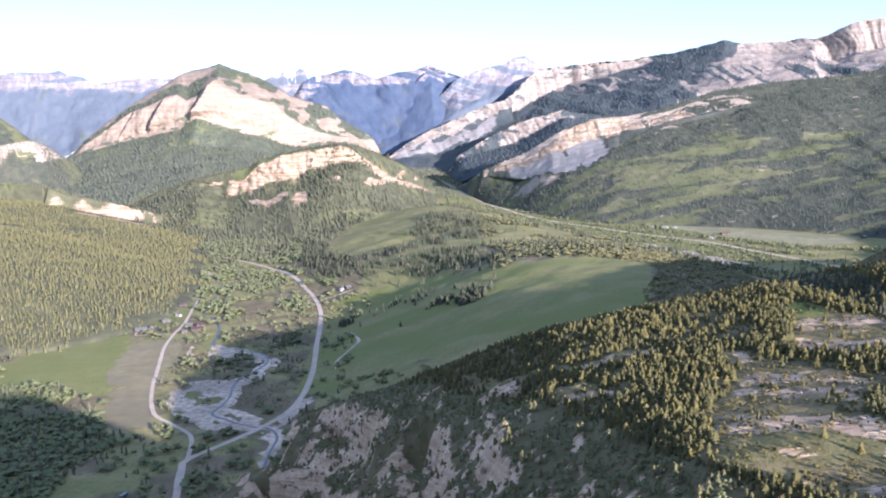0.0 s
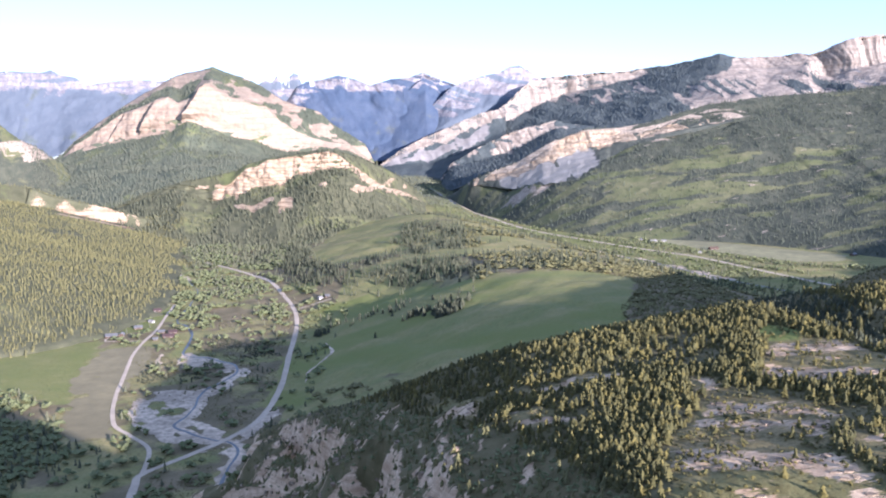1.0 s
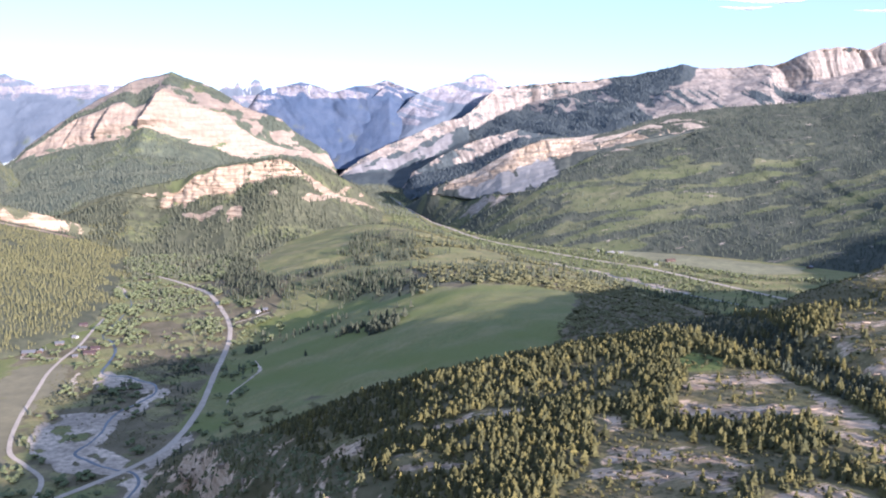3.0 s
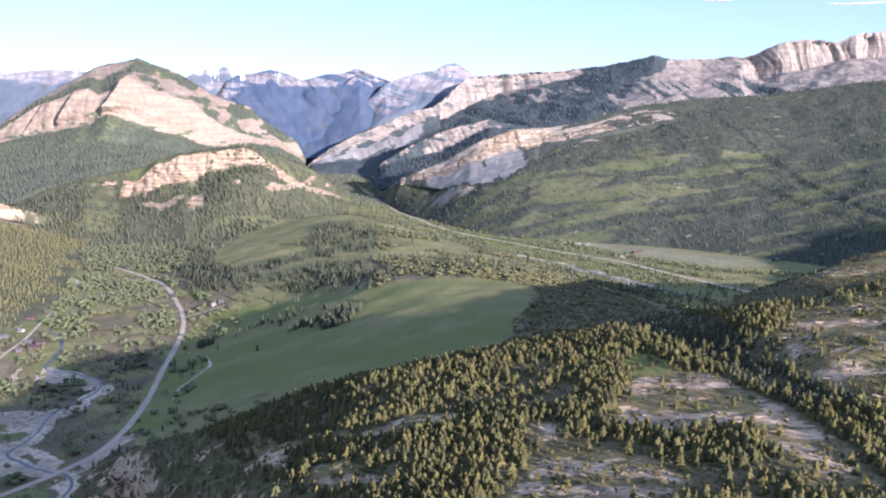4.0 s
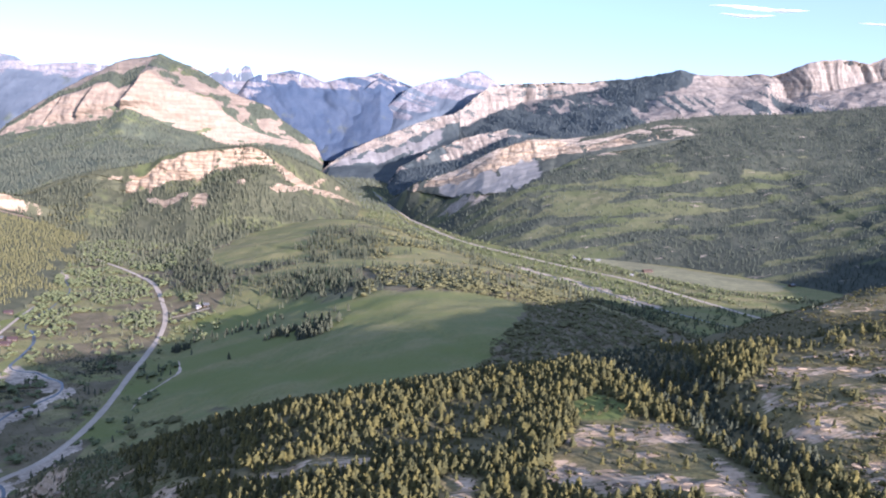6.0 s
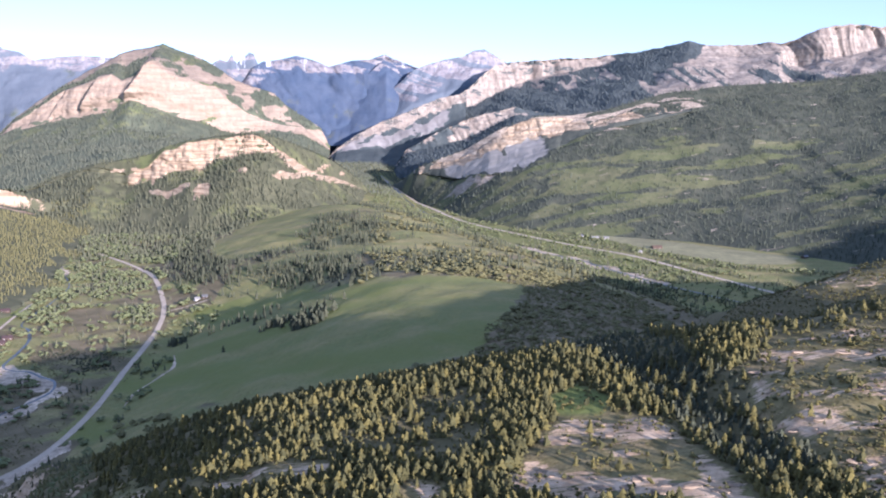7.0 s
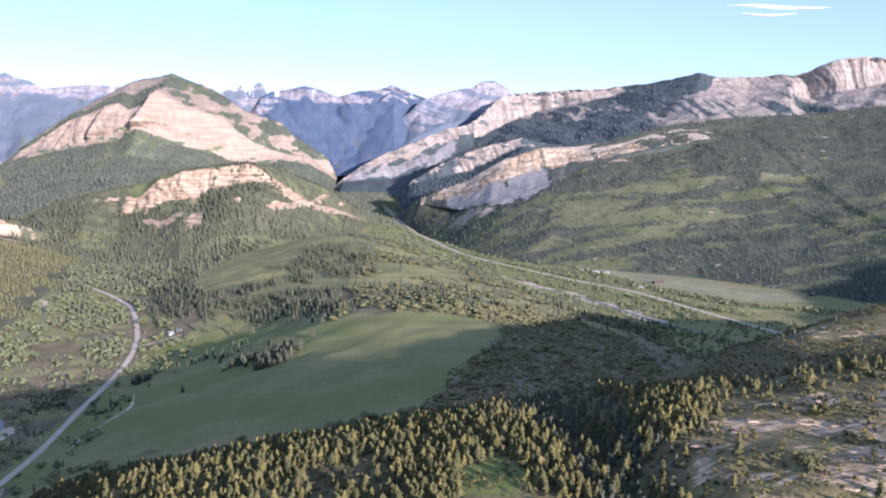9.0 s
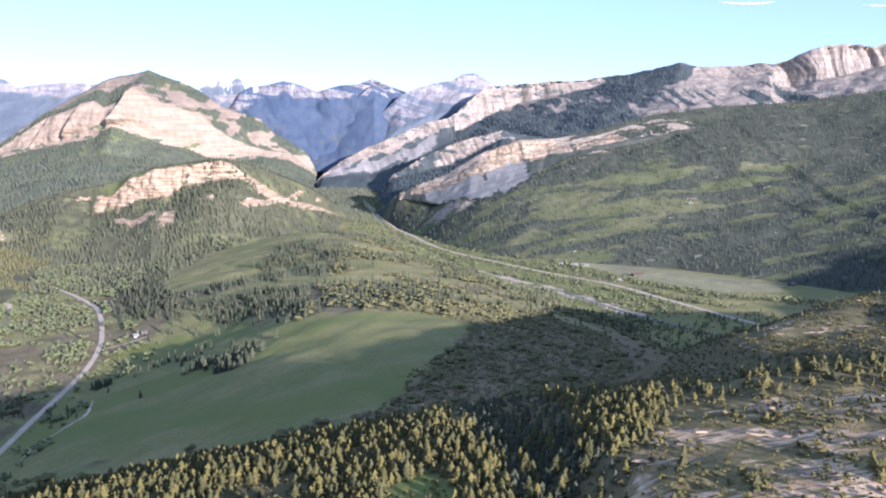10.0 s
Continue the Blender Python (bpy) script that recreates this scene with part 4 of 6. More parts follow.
def wall_rock(x, y, z, v):
    w = v + fbm(x, z * 0.8, 46, 4, 55) * 0.34
    edge = np.interp(x, [780, 900, 1050, 1200, 1290, 1400, 1480, 1560, 1900], [262, 300, 372, 425, 475, 530, 572, 640, 800]) - z + 46 * fbm(x, z, 70, 4, 117)
    cliff = between(w, -0.1, 1.0, 0.06) * np.maximum(smooth(-x - 20 * fbm(x, z, 30, 3, 124), -1115, -1085), smooth(x, 1380, 1400) * smooth(edge, -10, 12))
    cliff = cliff * (1 - 0.55 * smooth(fbm(x * 0.8, z * 2.4, 60, 4, 64), 0.12, 0.26) * smooth(-x, -1700, -1500))
    low = smooth(edge, -12, 14) * smooth(v, 0.9, 1.0)
    torn = smooth(ridged(x + 0.4 * z, z * 0.5, 46, 4, 56) + np.where(x > 1420, 0.12, -0.02), 0.52, 0.6)
    spots = smooth(fbm(x, z * 1.3, 44, 4, 118), 0.24, 0.32) * between(x, 560, 1060, 40) * between(v, 1.0, 1.55, 0.1)
    return np.maximum.reduce([cliff, low * torn * smooth(x, 930, 1050), spots])


def wall_scree(x, y, z, v):
    return smooth(x, 1760, 1840) * between(v, 0.9, 1.9, 0.1) + 0.2 + 0.3 * fbm(x, y, 160, 3, 119)


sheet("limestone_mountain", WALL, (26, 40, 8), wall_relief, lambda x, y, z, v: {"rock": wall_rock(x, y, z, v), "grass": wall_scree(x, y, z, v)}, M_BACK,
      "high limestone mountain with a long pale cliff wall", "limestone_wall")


def right_cliff_relief(x, y, z, v):
    rib = ridged(x + 0.2 * z, z * 0.3, 40, 4, 126) - 0.5
    beds = ledges(x, z, 10, -0.28, 127)
    face = between(v, 0.04, 1.0, 0.08)
    return face * (rib * 16 + beds * 15 + fbm(x, z, 12, 2, 128) * 4), fbm(x, z, 16, 3, 129) * 3 * between(v, -0.2, 0.3, 0.1) + smooth(v, 1.0, 1.2) * fbm(x, y, 24, 3, 130) * 3


def right_cliff_masks(x, y, z, v):
    w = v + fbm(x, z, 24, 4, 132) * 0.3
    east = smooth(x, 600, 690)
    cliff = between(w, -0.2, 1.0, 0.06) * (1 - (0.25 + 0.6 * east) * smooth(fbm(x, z * 1.6, 24, 4, 133) + 0.18 * east, 0.08, 0.2)) * (1 - 0.9 * between(x, 70, 190, 20) * smooth(fbm(x, z, 30, 3, 134), -0.05, 0.1))
    talus = between(w, 1.0, 1.9, 0.08) * between(x, 225, 520, 40) * smooth(fbm(x, z, 30, 4, 137) + 0.45, -0.1, 0.25)
    return {"rock": cliff, "grass": talus}


sheet("limestone_cliff", RCLIFF, (26, 18, 4), right_cliff_relief, right_cliff_masks, M_RCLIFF, "golden broken cliff over a fan of grey scree", "limestone_face", 0.0009)


def slab_relief(seed, amp):
    def f(x, y, z, v):
        rib = ridged(x + 0.5 * z, z * 0.4, 60, 4, seed) - 0.5
        beds = ledges(x, z, 16, -0.42, seed + 1)
        return between(v, 0.05, 1.0, 0.06) * (rib * amp + beds * 8), fbm(x, z, 30, 3, seed + 2) * 5 * between(v, -0.3, 0.2, 0.1) + smooth(v, 1.0, 1.3) * fbm(x, y, 80, 4, seed + 3) * 14
    return f


def slab_rock(seed, torn, grey=False):
    def f(x, y, z, v):
        w = v + fbm(x, z, 40, 4, seed) * 0.22
        cliff = between(w, -0.15, 0.98, 0.06) * (1 - torn * smooth(fbm(x * 0.6 - 0.5 * z, z * 1.6 + 0.4 * x, 46, 4, seed + 1), 0.0, 0.14))
        return {"rock": np.where(grey, cliff * smooth(-w, -0.5, -0.36), cliff), "grass": np.where(grey, between(w, 0.2, 1.0, 0.08) * smooth(fbm(x - 0.8 * z, z * 1.4, 44, 4, seed + 5), -0.22, 0.02) * smooth(-x, -330, -220), 0.15)}
    return f


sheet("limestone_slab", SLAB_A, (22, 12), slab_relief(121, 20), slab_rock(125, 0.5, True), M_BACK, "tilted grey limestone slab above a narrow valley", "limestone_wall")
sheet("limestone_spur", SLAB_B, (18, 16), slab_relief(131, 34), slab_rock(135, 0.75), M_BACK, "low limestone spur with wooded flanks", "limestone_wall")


def far_relief(seed, amp, lean=0.4):
    def f(x, y, z, v):
        spur = ridged(x + lean * z, z * 0.9, 170, 5, seed) - 0.55
        return smooth(v, 0.0, 0.35) * spur * amp, fbm(x, z, 40, 4, seed + 1) * 2.5 * between(v, -0.3, 0.3, 0.15) + smooth(v, 0.3, 0.8) * fbm(x, y, 70, 3, seed + 2) * 10
    return f


def far_masks(seed, rock, deep, snowy, dip=0.0):
    """Pale ledges down to a depth, thinning below; snow in the gullies under the crest."""
    def f(x, y, z, v):
        beds = smooth(ledges(x, z, 22, dip, seed), -0.12, 0.16)
        fade = smooth(-v - 0.5 * fbm(x, z, 80, 4, seed + 1), -deep - 0.25, -deep + 0.25)
        gully = fbm(x + 0.4 * z, z * 0.3, 36, 4, seed + 2)
        return {"rock": rock * fade * (0.35 + 0.65 * beds), "grass": 0.25 + 0.3 * fbm(x, z, 90, 3, seed + 3), "snow": snowy * smooth(gully - 0.9 * np.abs(v - 0.12), -0.08, 0.16)}
    return f


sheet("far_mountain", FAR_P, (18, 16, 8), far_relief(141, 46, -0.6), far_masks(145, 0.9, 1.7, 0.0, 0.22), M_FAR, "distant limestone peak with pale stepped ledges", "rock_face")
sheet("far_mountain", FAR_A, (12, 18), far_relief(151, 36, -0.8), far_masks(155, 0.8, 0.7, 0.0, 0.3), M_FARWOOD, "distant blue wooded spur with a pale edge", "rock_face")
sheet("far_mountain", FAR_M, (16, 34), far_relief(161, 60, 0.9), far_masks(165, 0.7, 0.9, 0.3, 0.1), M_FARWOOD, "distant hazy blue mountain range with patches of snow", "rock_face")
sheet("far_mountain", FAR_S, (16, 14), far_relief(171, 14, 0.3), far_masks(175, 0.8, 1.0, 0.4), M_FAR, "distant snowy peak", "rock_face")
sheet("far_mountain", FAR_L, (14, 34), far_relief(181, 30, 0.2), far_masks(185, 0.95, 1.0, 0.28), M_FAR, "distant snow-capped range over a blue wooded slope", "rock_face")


def side_masks(x, y, z):
    return {"rock": 0.75 * smooth(ledges(x, z, 26, 0.1, 60) + 0.5 * fbm(x, z, 70, 4, 62), 0.02, 0.16) * smooth(z, 60, 150), "grass": 0.45 + 0.5 * fbm(x, y, 90, 3, 68)}


side_mountain = landform("side_mountain", steps(-2650, -1480, 10), steps(2700, 3760, 10), h_near_left, side_masks, M_SLOPE, h_ground, "rock_face")
tagged(side_mountain, "mountain side with pale rock above woods", "mountain")


# ---- heights for whatever stands on the land ----
def surface(x, y):
    return np.maximum.reduce([h(x, y) for h in (h_ground, h_ridge, h_left, h_near_left, h_cliffhill, h_pyramid, h_right, h_back, h_spur)])


# ---- trees ----
def cone_tree(tiers, points, rng, slim=0.2):
    """Verts and triangles of a conifer 1 m tall: tiers of drooping, uneven boughs round a leader."""
    v, f = [], []
    for k in range(tiers):
        z1 = 1.0 - 0.86 * k / tiers * (0.9 + 0.1 * rng.rand())
        z0 = 1.0 - 0.86 * (k + 1.35) / tiers
        r = slim * (0.12 + 0.88 * min(1.0, 1.15 * (k + 1) / tiers) ** 0.7) * rng.uniform(0.85, 1.12)
        base = len(v)
        v.append((rng.uniform(-0.01, 0.01), rng.uniform(-0.01, 0.01), min(1.0, z1 + 0.03)))
        turn = rng.uniform(0, 6.28)
        for j in range(points):
            a = turn + 6.283 * j / points + rng.uniform(-0.2, 0.2)
            q = r * (rng.uniform(0.8, 1.2) if j % 2 == 0 else rng.uniform(0.45, 0.75))
            v.append((q * math.cos(a), q * math.sin(a), max(0.02, z0 + rng.uniform(-0.03, 0.03) + (0.05 if j % 2 else 0))))
        for j in range(points):
            f.append((base, base + 1 + j, base + 1 + (j + 1) % points))
    return np.array(v), np.array(f)


def clump_tree(lumps, rng):
    """Verts and triangles of a broad-leaved crown 1 m tall, made of ragged clumps."""
    v, f = [], []
    for k in range(lumps):
        c = np.array((rng.uniform(-0.25, 0.25), rng.uniform(-0.25, 0.25), rng.uniform(0.35, 0.8)))
        r = rng.uniform(0.16, 0.3)
        base = len(v)
        ring = 5
        v.append(tuple(c + (0, 0, r * rng.uniform(0.8, 1.2))))
        for j in range(ring):
            a = 6.283 * j / ring + rng.uniform(-0.3, 0.3)
            q = r * rng.uniform(0.7, 1.3)
            v.append(tuple(c + (q * math.cos(a), q * math.sin(a), r * rng.uniform(-0.3, 0.3))))
        v.append(tuple(c - (0, 0, r * 0.9)))
        for j in range(ring):
            n1 = base + 1 + (j + 1) % ring
            f.append((base, base + 1 + j, n1))
            f.append((base + ring + 1, n1, base + 1 + j))
    return np.array(v), np.array(f)


def scatter(x0, x1, y0, y1, spacing, density, seed):
    """Jittered places in a stretch of the plan, thinned by density(x, y) from 0 to 1."""
    r = np.random.RandomState(seed)
    X, Y = np.meshgrid(np.arange(x0, x1, spacing), np.arange(y0, y1, spacing))
    x = (X + r.uniform(-0.48, 0.48, X.shape) * spacing).ravel()
    y = (Y + r.uniform(-0.48, 0.48, X.shape) * spacing).ravel()
    keep = r.rand(len(x)) < density(x, y)
    return x[keep], y[keep]


def forest(name, x, y, low, high, templates, mat, label, seed, lift=-0.3, wide=1.0):
    """Many trees in one mesh."""
    if not len(x):
        return None
    r = np.random.RandomState(seed)
    z = surface(x, y) + lift
    h = low + (high - low) * r.rand(len(x)) ** 1.3
    a = r.uniform(0, 6.283, len(x))
    w = h * wide * r.uniform(0.8, 1.25, len(x))
    kind = r.randint(0, len(templates), len(x))
    V, Fc, Tn, base = [], [], [], 0
    for k, (tv, tf) in enumerate(templates):
        s = np.where(kind == k)[0]
        if not len(s):
            continue
        ca, sa = np.cos(a[s])[:, None], np.sin(a[s])[:, None]
        vx = x[s][:, None] + w[s][:, None] * (tv[:, 0] * ca - tv[:, 1] * sa)
        vy = y[s][:, None] + w[s][:, None] * (tv[:, 0] * sa + tv[:, 1] * ca)
        vz = z[s][:, None] + h[s][:, None] * tv[:, 2]
        V.append(np.stack([vx, vy, vz], 2).reshape(-1, 3))
        Fc.append((tf[None] + base + np.arange(len(s))[:, None, None] * len(tv)).reshape(-1, 3))
        Tn.append(np.repeat(r.rand(len(s)), len(tv)))
        base += len(s) * len(tv)
    ob = new(name, mesh_of(name, np.concatenate(V), np.concatenate(Fc), mat, {"tint": np.concatenate(Tn)}, False))
    return tagged(ob, label, "trees", kind="stuff")


tr = np.random.RandomState(3)
FAR_TREES = [cone_tree(3, 5, tr, 0.21) for k in range(5)]
SMALL_TREES = [cone_tree(2, 5, tr, 0.22) for k in range(6)]
MID_TREES = [cone_tree(4, 5, tr, 0.22) for k in range(5)]
NEAR_TREES = [cone_tree(4, 6, tr, tr.uniform(0.27, 0.38)) for k in range(9)]
CLUMPS = [clump_tree(5, tr) for k in range(6)]
SHRUBS = [clump_tree(3, tr) for k in range(6)]


def off_lines(x, y):
    """False on roads, tracks and water."""
    ok = ~near_line(x, y, ROAD, 8) & ~near_line(x, y, LANE, 7) & ~near_line(x, y, CREEK, 7 - 3.5 * (y > 1180)) & ~near_line(x, y, R_ROAD, 14) & ~near_line(x, y, R_RIVER, 12)
    return ok & ~near_homes(x, y, 13)


def d_left(x, y):
    d, _, _ = along(x, y, L_TOE)
    c, _, px = along(x, y, L_CREST)
    return ~near_homes(x, y, 16) * smooth(d + 55 * fbm(x, y, 70, 3, 104), -4, 26) * (d > -30) * (c < 30) * (0.92 - 0.85 * smooth(fbm(x, y, 130, 3, 45), 0.35, 0.55)) * (1 - 0.85 * (c < 0) * (c > -44) * (px > -1060)) * (1 - 0.93 * (c < -40) * (c > -122) * (px > -985) * (px < -785)) * (1 - 0.8 * (c < -40) * (c > -70) * (px > -800) * (px < -700))


fx, fy = scatter(-1350, -400, 900, 2560, 6.2, d_left, 11)
forest("hill_woods", fx, fy, 4, 9, SMALL_TREES, M_HILLCON, "dense conifer woods on a sunlit hillside", 12)


def d_ridge(x, y):
    h = h_ridge(x, y)
    on = h > h_ground(x, y) - 2
    b = bare(x, y)
    steep = slope_of(h_ridge, x, y, 2.0)
    clumps = (0.12 + 0.8 * smooth(fbm(x, y, 30, 3, 70), -0.45, -0.05)) * (0.5 + 0.5 * smooth(x, 30, 110))
    side = smooth(-(0.93 * x + 0.37 * (y - 620)), 5, 40)
    north = smooth(y - (600 + np.where(x > 250, 0.0, 0.4) * (x - 250)), -20, 30)
    north = north * np.where(x > 330, 0.05, np.where(x > 240, 0.3, 0.5))
    d = np.maximum.reduce([clumps * (1 - smooth(x, 240, 300) * smooth(y, 590, 630)), north, side * (0.16 + 0.4 * smooth(fbm(x, y, 36, 3, 84), -0.05, 0.2))]) * (1 - smooth(b, 0.32, 0.55)) * (within(x, y, GLADE) < 0) * (1 - 0.8 * smooth(x, 308, 332) * smooth(y, 552, 574)) + 0.015
    return on * d * (1 - 0.6 * smooth(steep, 0.95, 1.35))


fx, fy = scatter(-150, 560, 275, 1000, 2.55, d_ridge, 21)
close = fy < np.interp(fx, [100, 235, 311, 344, 369, 403, 460, 600], [700, 660, 638, 622, 618, 607, 590, 550])
chosen = np.where((fx > 150) & (fx < 320) & (fy > 430) & (fy < 600))[0]
chosen = chosen[:: max(1, len(chosen) // 300)][:300]
rest = close.copy()
rest[chosen] = False
west = rest & (0.93 * fx + 0.37 * (fy - 620) < -8)
rest &= ~west
brushy = west & (np.random.RandomState(8).rand(len(fx)) < 0.7)
# paler leaves than the ridge pines make up for weak skylight on this side
forest("cliff_woods", fx[west & ~brushy], fy[west & ~brushy], 2.4, 6.2, NEAR_TREES[:6], M_HILLCON, "conifers among broken crags", 26, wide=1.1)
forest("cliff_brush", fx[brushy], fy[brushy], 1.4, 3.4, SHRUBS, M_BROAD, "green brush on a steep broken slope", 27, -0.6, 1.5)
# trees in the hollow get darker needles in place of its shade
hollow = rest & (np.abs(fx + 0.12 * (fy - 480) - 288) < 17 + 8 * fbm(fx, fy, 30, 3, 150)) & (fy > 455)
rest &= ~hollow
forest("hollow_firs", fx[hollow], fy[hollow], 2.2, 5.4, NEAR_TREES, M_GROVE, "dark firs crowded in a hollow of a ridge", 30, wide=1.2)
forest("ridge_pines", fx[rest], fy[rest], 2.4, 6.6, NEAR_TREES, M_PINE, "scattered and clustered pines on a limestone ridge", 22, wide=1.2)
scrubby = ~close & (np.random.RandomState(12).rand(len(fx)) < np.where(fx < 240, 0.72, 0.4))
forest("slope_woods", fx[~close & ~scrubby], fy[~close & ~scrubby], 2.2, 5.2, SMALL_TREES, M_CONIFER, "dark conifers on a shaded slope", 23)
forest("slope_brush", fx[scrubby], fy[scrubby], 1.4, 3.2, SHRUBS, M_HILLCON, "olive brush on a shaded slope", 28, -0.5, 1.6)
PINE_SPOTS = list(zip(fx[chosen], fy[chosen]))


def d_shrub(x, y):
    b = bare(x, y)
    return (h_ridge(x, y) > h_ground(x, y)) * np.maximum(smooth(b, 0.25, 0.5) * (0.15 + 0.6 * smooth(fbm(x, y * 1.8, 18, 3, 71) + 0.14 * smooth(x, 290, 320), 0.05, 0.3)), np.where((x > 320) & (y > 610), 0.8, 0.5) * (b < 0.4) * (0.93 * x + 0.37 * (y - 620) > -5))


fx, fy = scatter(10, 520, 280, 820, 2.7, d_shrub, 24)
far_side = (fx > 320) & (fy > 600) | (bare(fx, fy) < 0.3)
forest("ridge_shrubs", fx[far_side], fy[far_side], 0.8, 2.4, SHRUBS, M_PINE, "low dark scrub under pines on a ridge", 29, -0.25, 1.6)
fx, fy = fx[~far_side], fy[~far_side]
forest("ridge_shrubs", fx, fy, 0.8, 2.9, SHRUBS, M_PINE, "low juniper and scrub on thin turf", 25, -0.25, 1.5)


BENCH_WOODS = (
    ([(-83, 1451), (-65, 1530), (-16, 1545), (50, 1505), (69, 1436), (24, 1400), (-13, 1400)], 0.8),      # the bluff
    ([(56, 1238), (68, 1330), (107, 1320), (84, 1255)], 0.8),
    ([(92, 1559), (218, 1564), (270, 1400), (190, 1230), (115, 1290), (83, 1464)], 0.6),
    ([(-77, 1740), (-68, 1846), (-42, 2042), (6, 1999), (24, 1796), (-13, 1699)], 0.7),
    ([(15, 1630), (20, 1725), (99, 1741), (110, 1650), (64, 1610)], 0.85),
    ([(-526, 2103), (-479, 2400), (-344, 2270), (-248, 1803), (-128, 1554), (-173, 1516), (-247, 1562), (-330, 1782), (-480, 1976)], 0.8))


def d_bench(x, y):
    h = h_ground(x, y)
    ridge_here = h_ridge(x, y) > h - 1
    open_land = inside(x, y, MEADOW) | inside(x, y, UPPER) | inside(x, y, TERRACE)
    d = np.where((x > 20) & (y > 1560) | (y > 2050), 0.18 + 1.6 * fbm(x, y * 1.6, 80, 3, 72), 0.04 + 0.6 * smooth(fbm(x, y * 1.6, 60, 3, 72), 0.12, 0.26))
    d = np.where((x > 180) & (y < 1480), 0.10 + 0.5 * smooth(fbm(x, y, 70, 3, 86), 0.1, 0.5), d)      # brushy bank east of the meadow
    d = np.where((np.hypot(x - 34, y - 1164) < 22) | (np.hypot((x + 9) / 1.4, y - 1174) < 11), 0.95, d * ~open_land)
    d = np.where(open_land & (fbm(x, y, 30, 2, 73) > 0.42) & (y > 1220) & (y < 1450), 0.5, d)
    wx, wy = x + fbm(x, y, 40, 3, 146) * 24, y + fbm(x, y, 40, 3, 147) * 34
    for wood, full in BENCH_WOODS:
        d = np.where(inside(wx, wy, wood), full, d)
    low = smooth(h, 2, 8)
    return ~ridge_here * d * low * (x > -320) * off_lines(x, y)


fx, fy = scatter(-320, 640, 830, 2450, 7.8, d_bench, 31)
brush = np.random.RandomState(9).rand(len(fx)) < np.where((fx > 185) & (fy < 1300) | (fy < 1010), 1.0, np.where((fx > 75) & (fy > 1230), 0.6, 0.0))
forest("bench_woods", fx[~brush], fy[~brush], 7, 15, FAR_TREES, M_GROVE, "conifer woods round the meadows of the bench", 32)
forest("bench_brush", fx[brush], fy[brush], 4, 9, CLUMPS, M_HILLCON, "olive aspen and brush on a bank", 37, -2.0, 1.7)
fx, fy = scatter(185, 450, 850, 1320, 4.3, lambda x, y: (h_ridge(x, y) < h_ground(x, y) - 1) * ~inside(x, y, MEADOW) * (0.55 + 0.4 * smooth(fbm(x, y, 50, 3, 85), -0.1, 0.3)), 38)
forest("bank_shrubs", fx, fy, 2, 4.5, SHRUBS, M_HILLCON, "low olive shrubs filling a shaded bank", 39, -1.3, 1.9)
forest("meadow_trees", np.array([-62.0, -118, -96, -60, -48, -20, 14, 62, 70, -140, 2, 52]), np.array([1136.0, 1296, 1284, 1262, 1250, 1262, 1226, 1150, 1190, 1290, 1150, 1210]), 8, 13, NEAR_TREES, M_GROVE, "lone conifers in a meadow", 33, wide=1.2)
for cx, cy, rx, ry, sd in ((-8, 1171, 20, 9, 34), (34, 1138, 22, 20, 35), (-150, 1262, 12, 8, 36)):
    fx, fy = scatter(cx - 25, cx + 25, cy - 25, cy + 25, 4.2, lambda x, y: (np.hypot((x - cx) / rx, (y - cy) / ry) < 1) * 0.9, sd)
    forest("meadow_grove", fx, fy, 7, 12, NEAR_TREES, M_GROVE, "dark grove of conifers in a meadow", sd)


def d_creek(x, y):
    h = h_ground(x, y)
    low = (h < 6) & (h_left(x, y) < h) & (h_cliffhill(x, y) < h) & (h_ridge(x, y) < h)
    d = 0.30 + 0.75 * fbm(x, y, 60, 3, 74)
    d = np.where((y > 1360) & (x < -190), (0.10 + 0.75 * smooth(fbm(x, y, 55, 3, 144), -0.08, 0.12)) * (np.hypot((x + 322) / 38, (y - 1420) / 42) > 1), d * 0.4)
    d = np.where((x < -335 + 0.1 * (y - 800)) & (x > -560) & (y < 900), 0.95, d)
    d = np.where((x < -430) & (y > 880) & (y < 1110) & (x > -640), 0.55, d)
    return low * d * off_lines(x, y) * ~inside(x, y, BROWN) * ~inside(x, y, L_FIELD) * np.where(inside(x, y, BAR_ONE), 0.15, 1.0) * (x < -120)


fx, fy = scatter(-640, -120, 560, 2300, 6.9, d_creek, 41)
half = (np.random.RandomState(5).rand(len(fx)) < 0.3) & (np.abs(along(fx, fy, CREEK)[0]) > 22)
forest("creek_thicket", fx[~half], fy[~half], 4, 9.5, CLUMPS, M_BROAD, "green willow and poplar thicket by a creek", 42, -1.2, 1.6)
forest("creek_pines", fx[half], fy[half], 6, 12, MID_TREES, M_CONIFER, "conifers among the creek thicket", 43)
for cx, cy, rx, ry, sd in ((-336, 1062, 20, 26, 45), (-288, 1214, 34, 28, 46), (-331, 1120, 11, 9, 47), (-280, 1070, 16, 16, 48), (-222, 1180, 22, 40, 49)):
    fx, fy = scatter(cx - 50, cx + 50, cy - 50, cy + 50, 3.6, lambda x, y: (np.hypot((x - cx) / rx, (y - cy) / ry) + 0.8 * fbm(x, y, 18, 3, 145) < 0.9) * 0.85, sd)
    forest("willow_scrub", fx, fy, 1.5, 3.6, SHRUBS, M_GROVE, "dark willow scrub on a creek flat", sd, -0.5, 1.6)


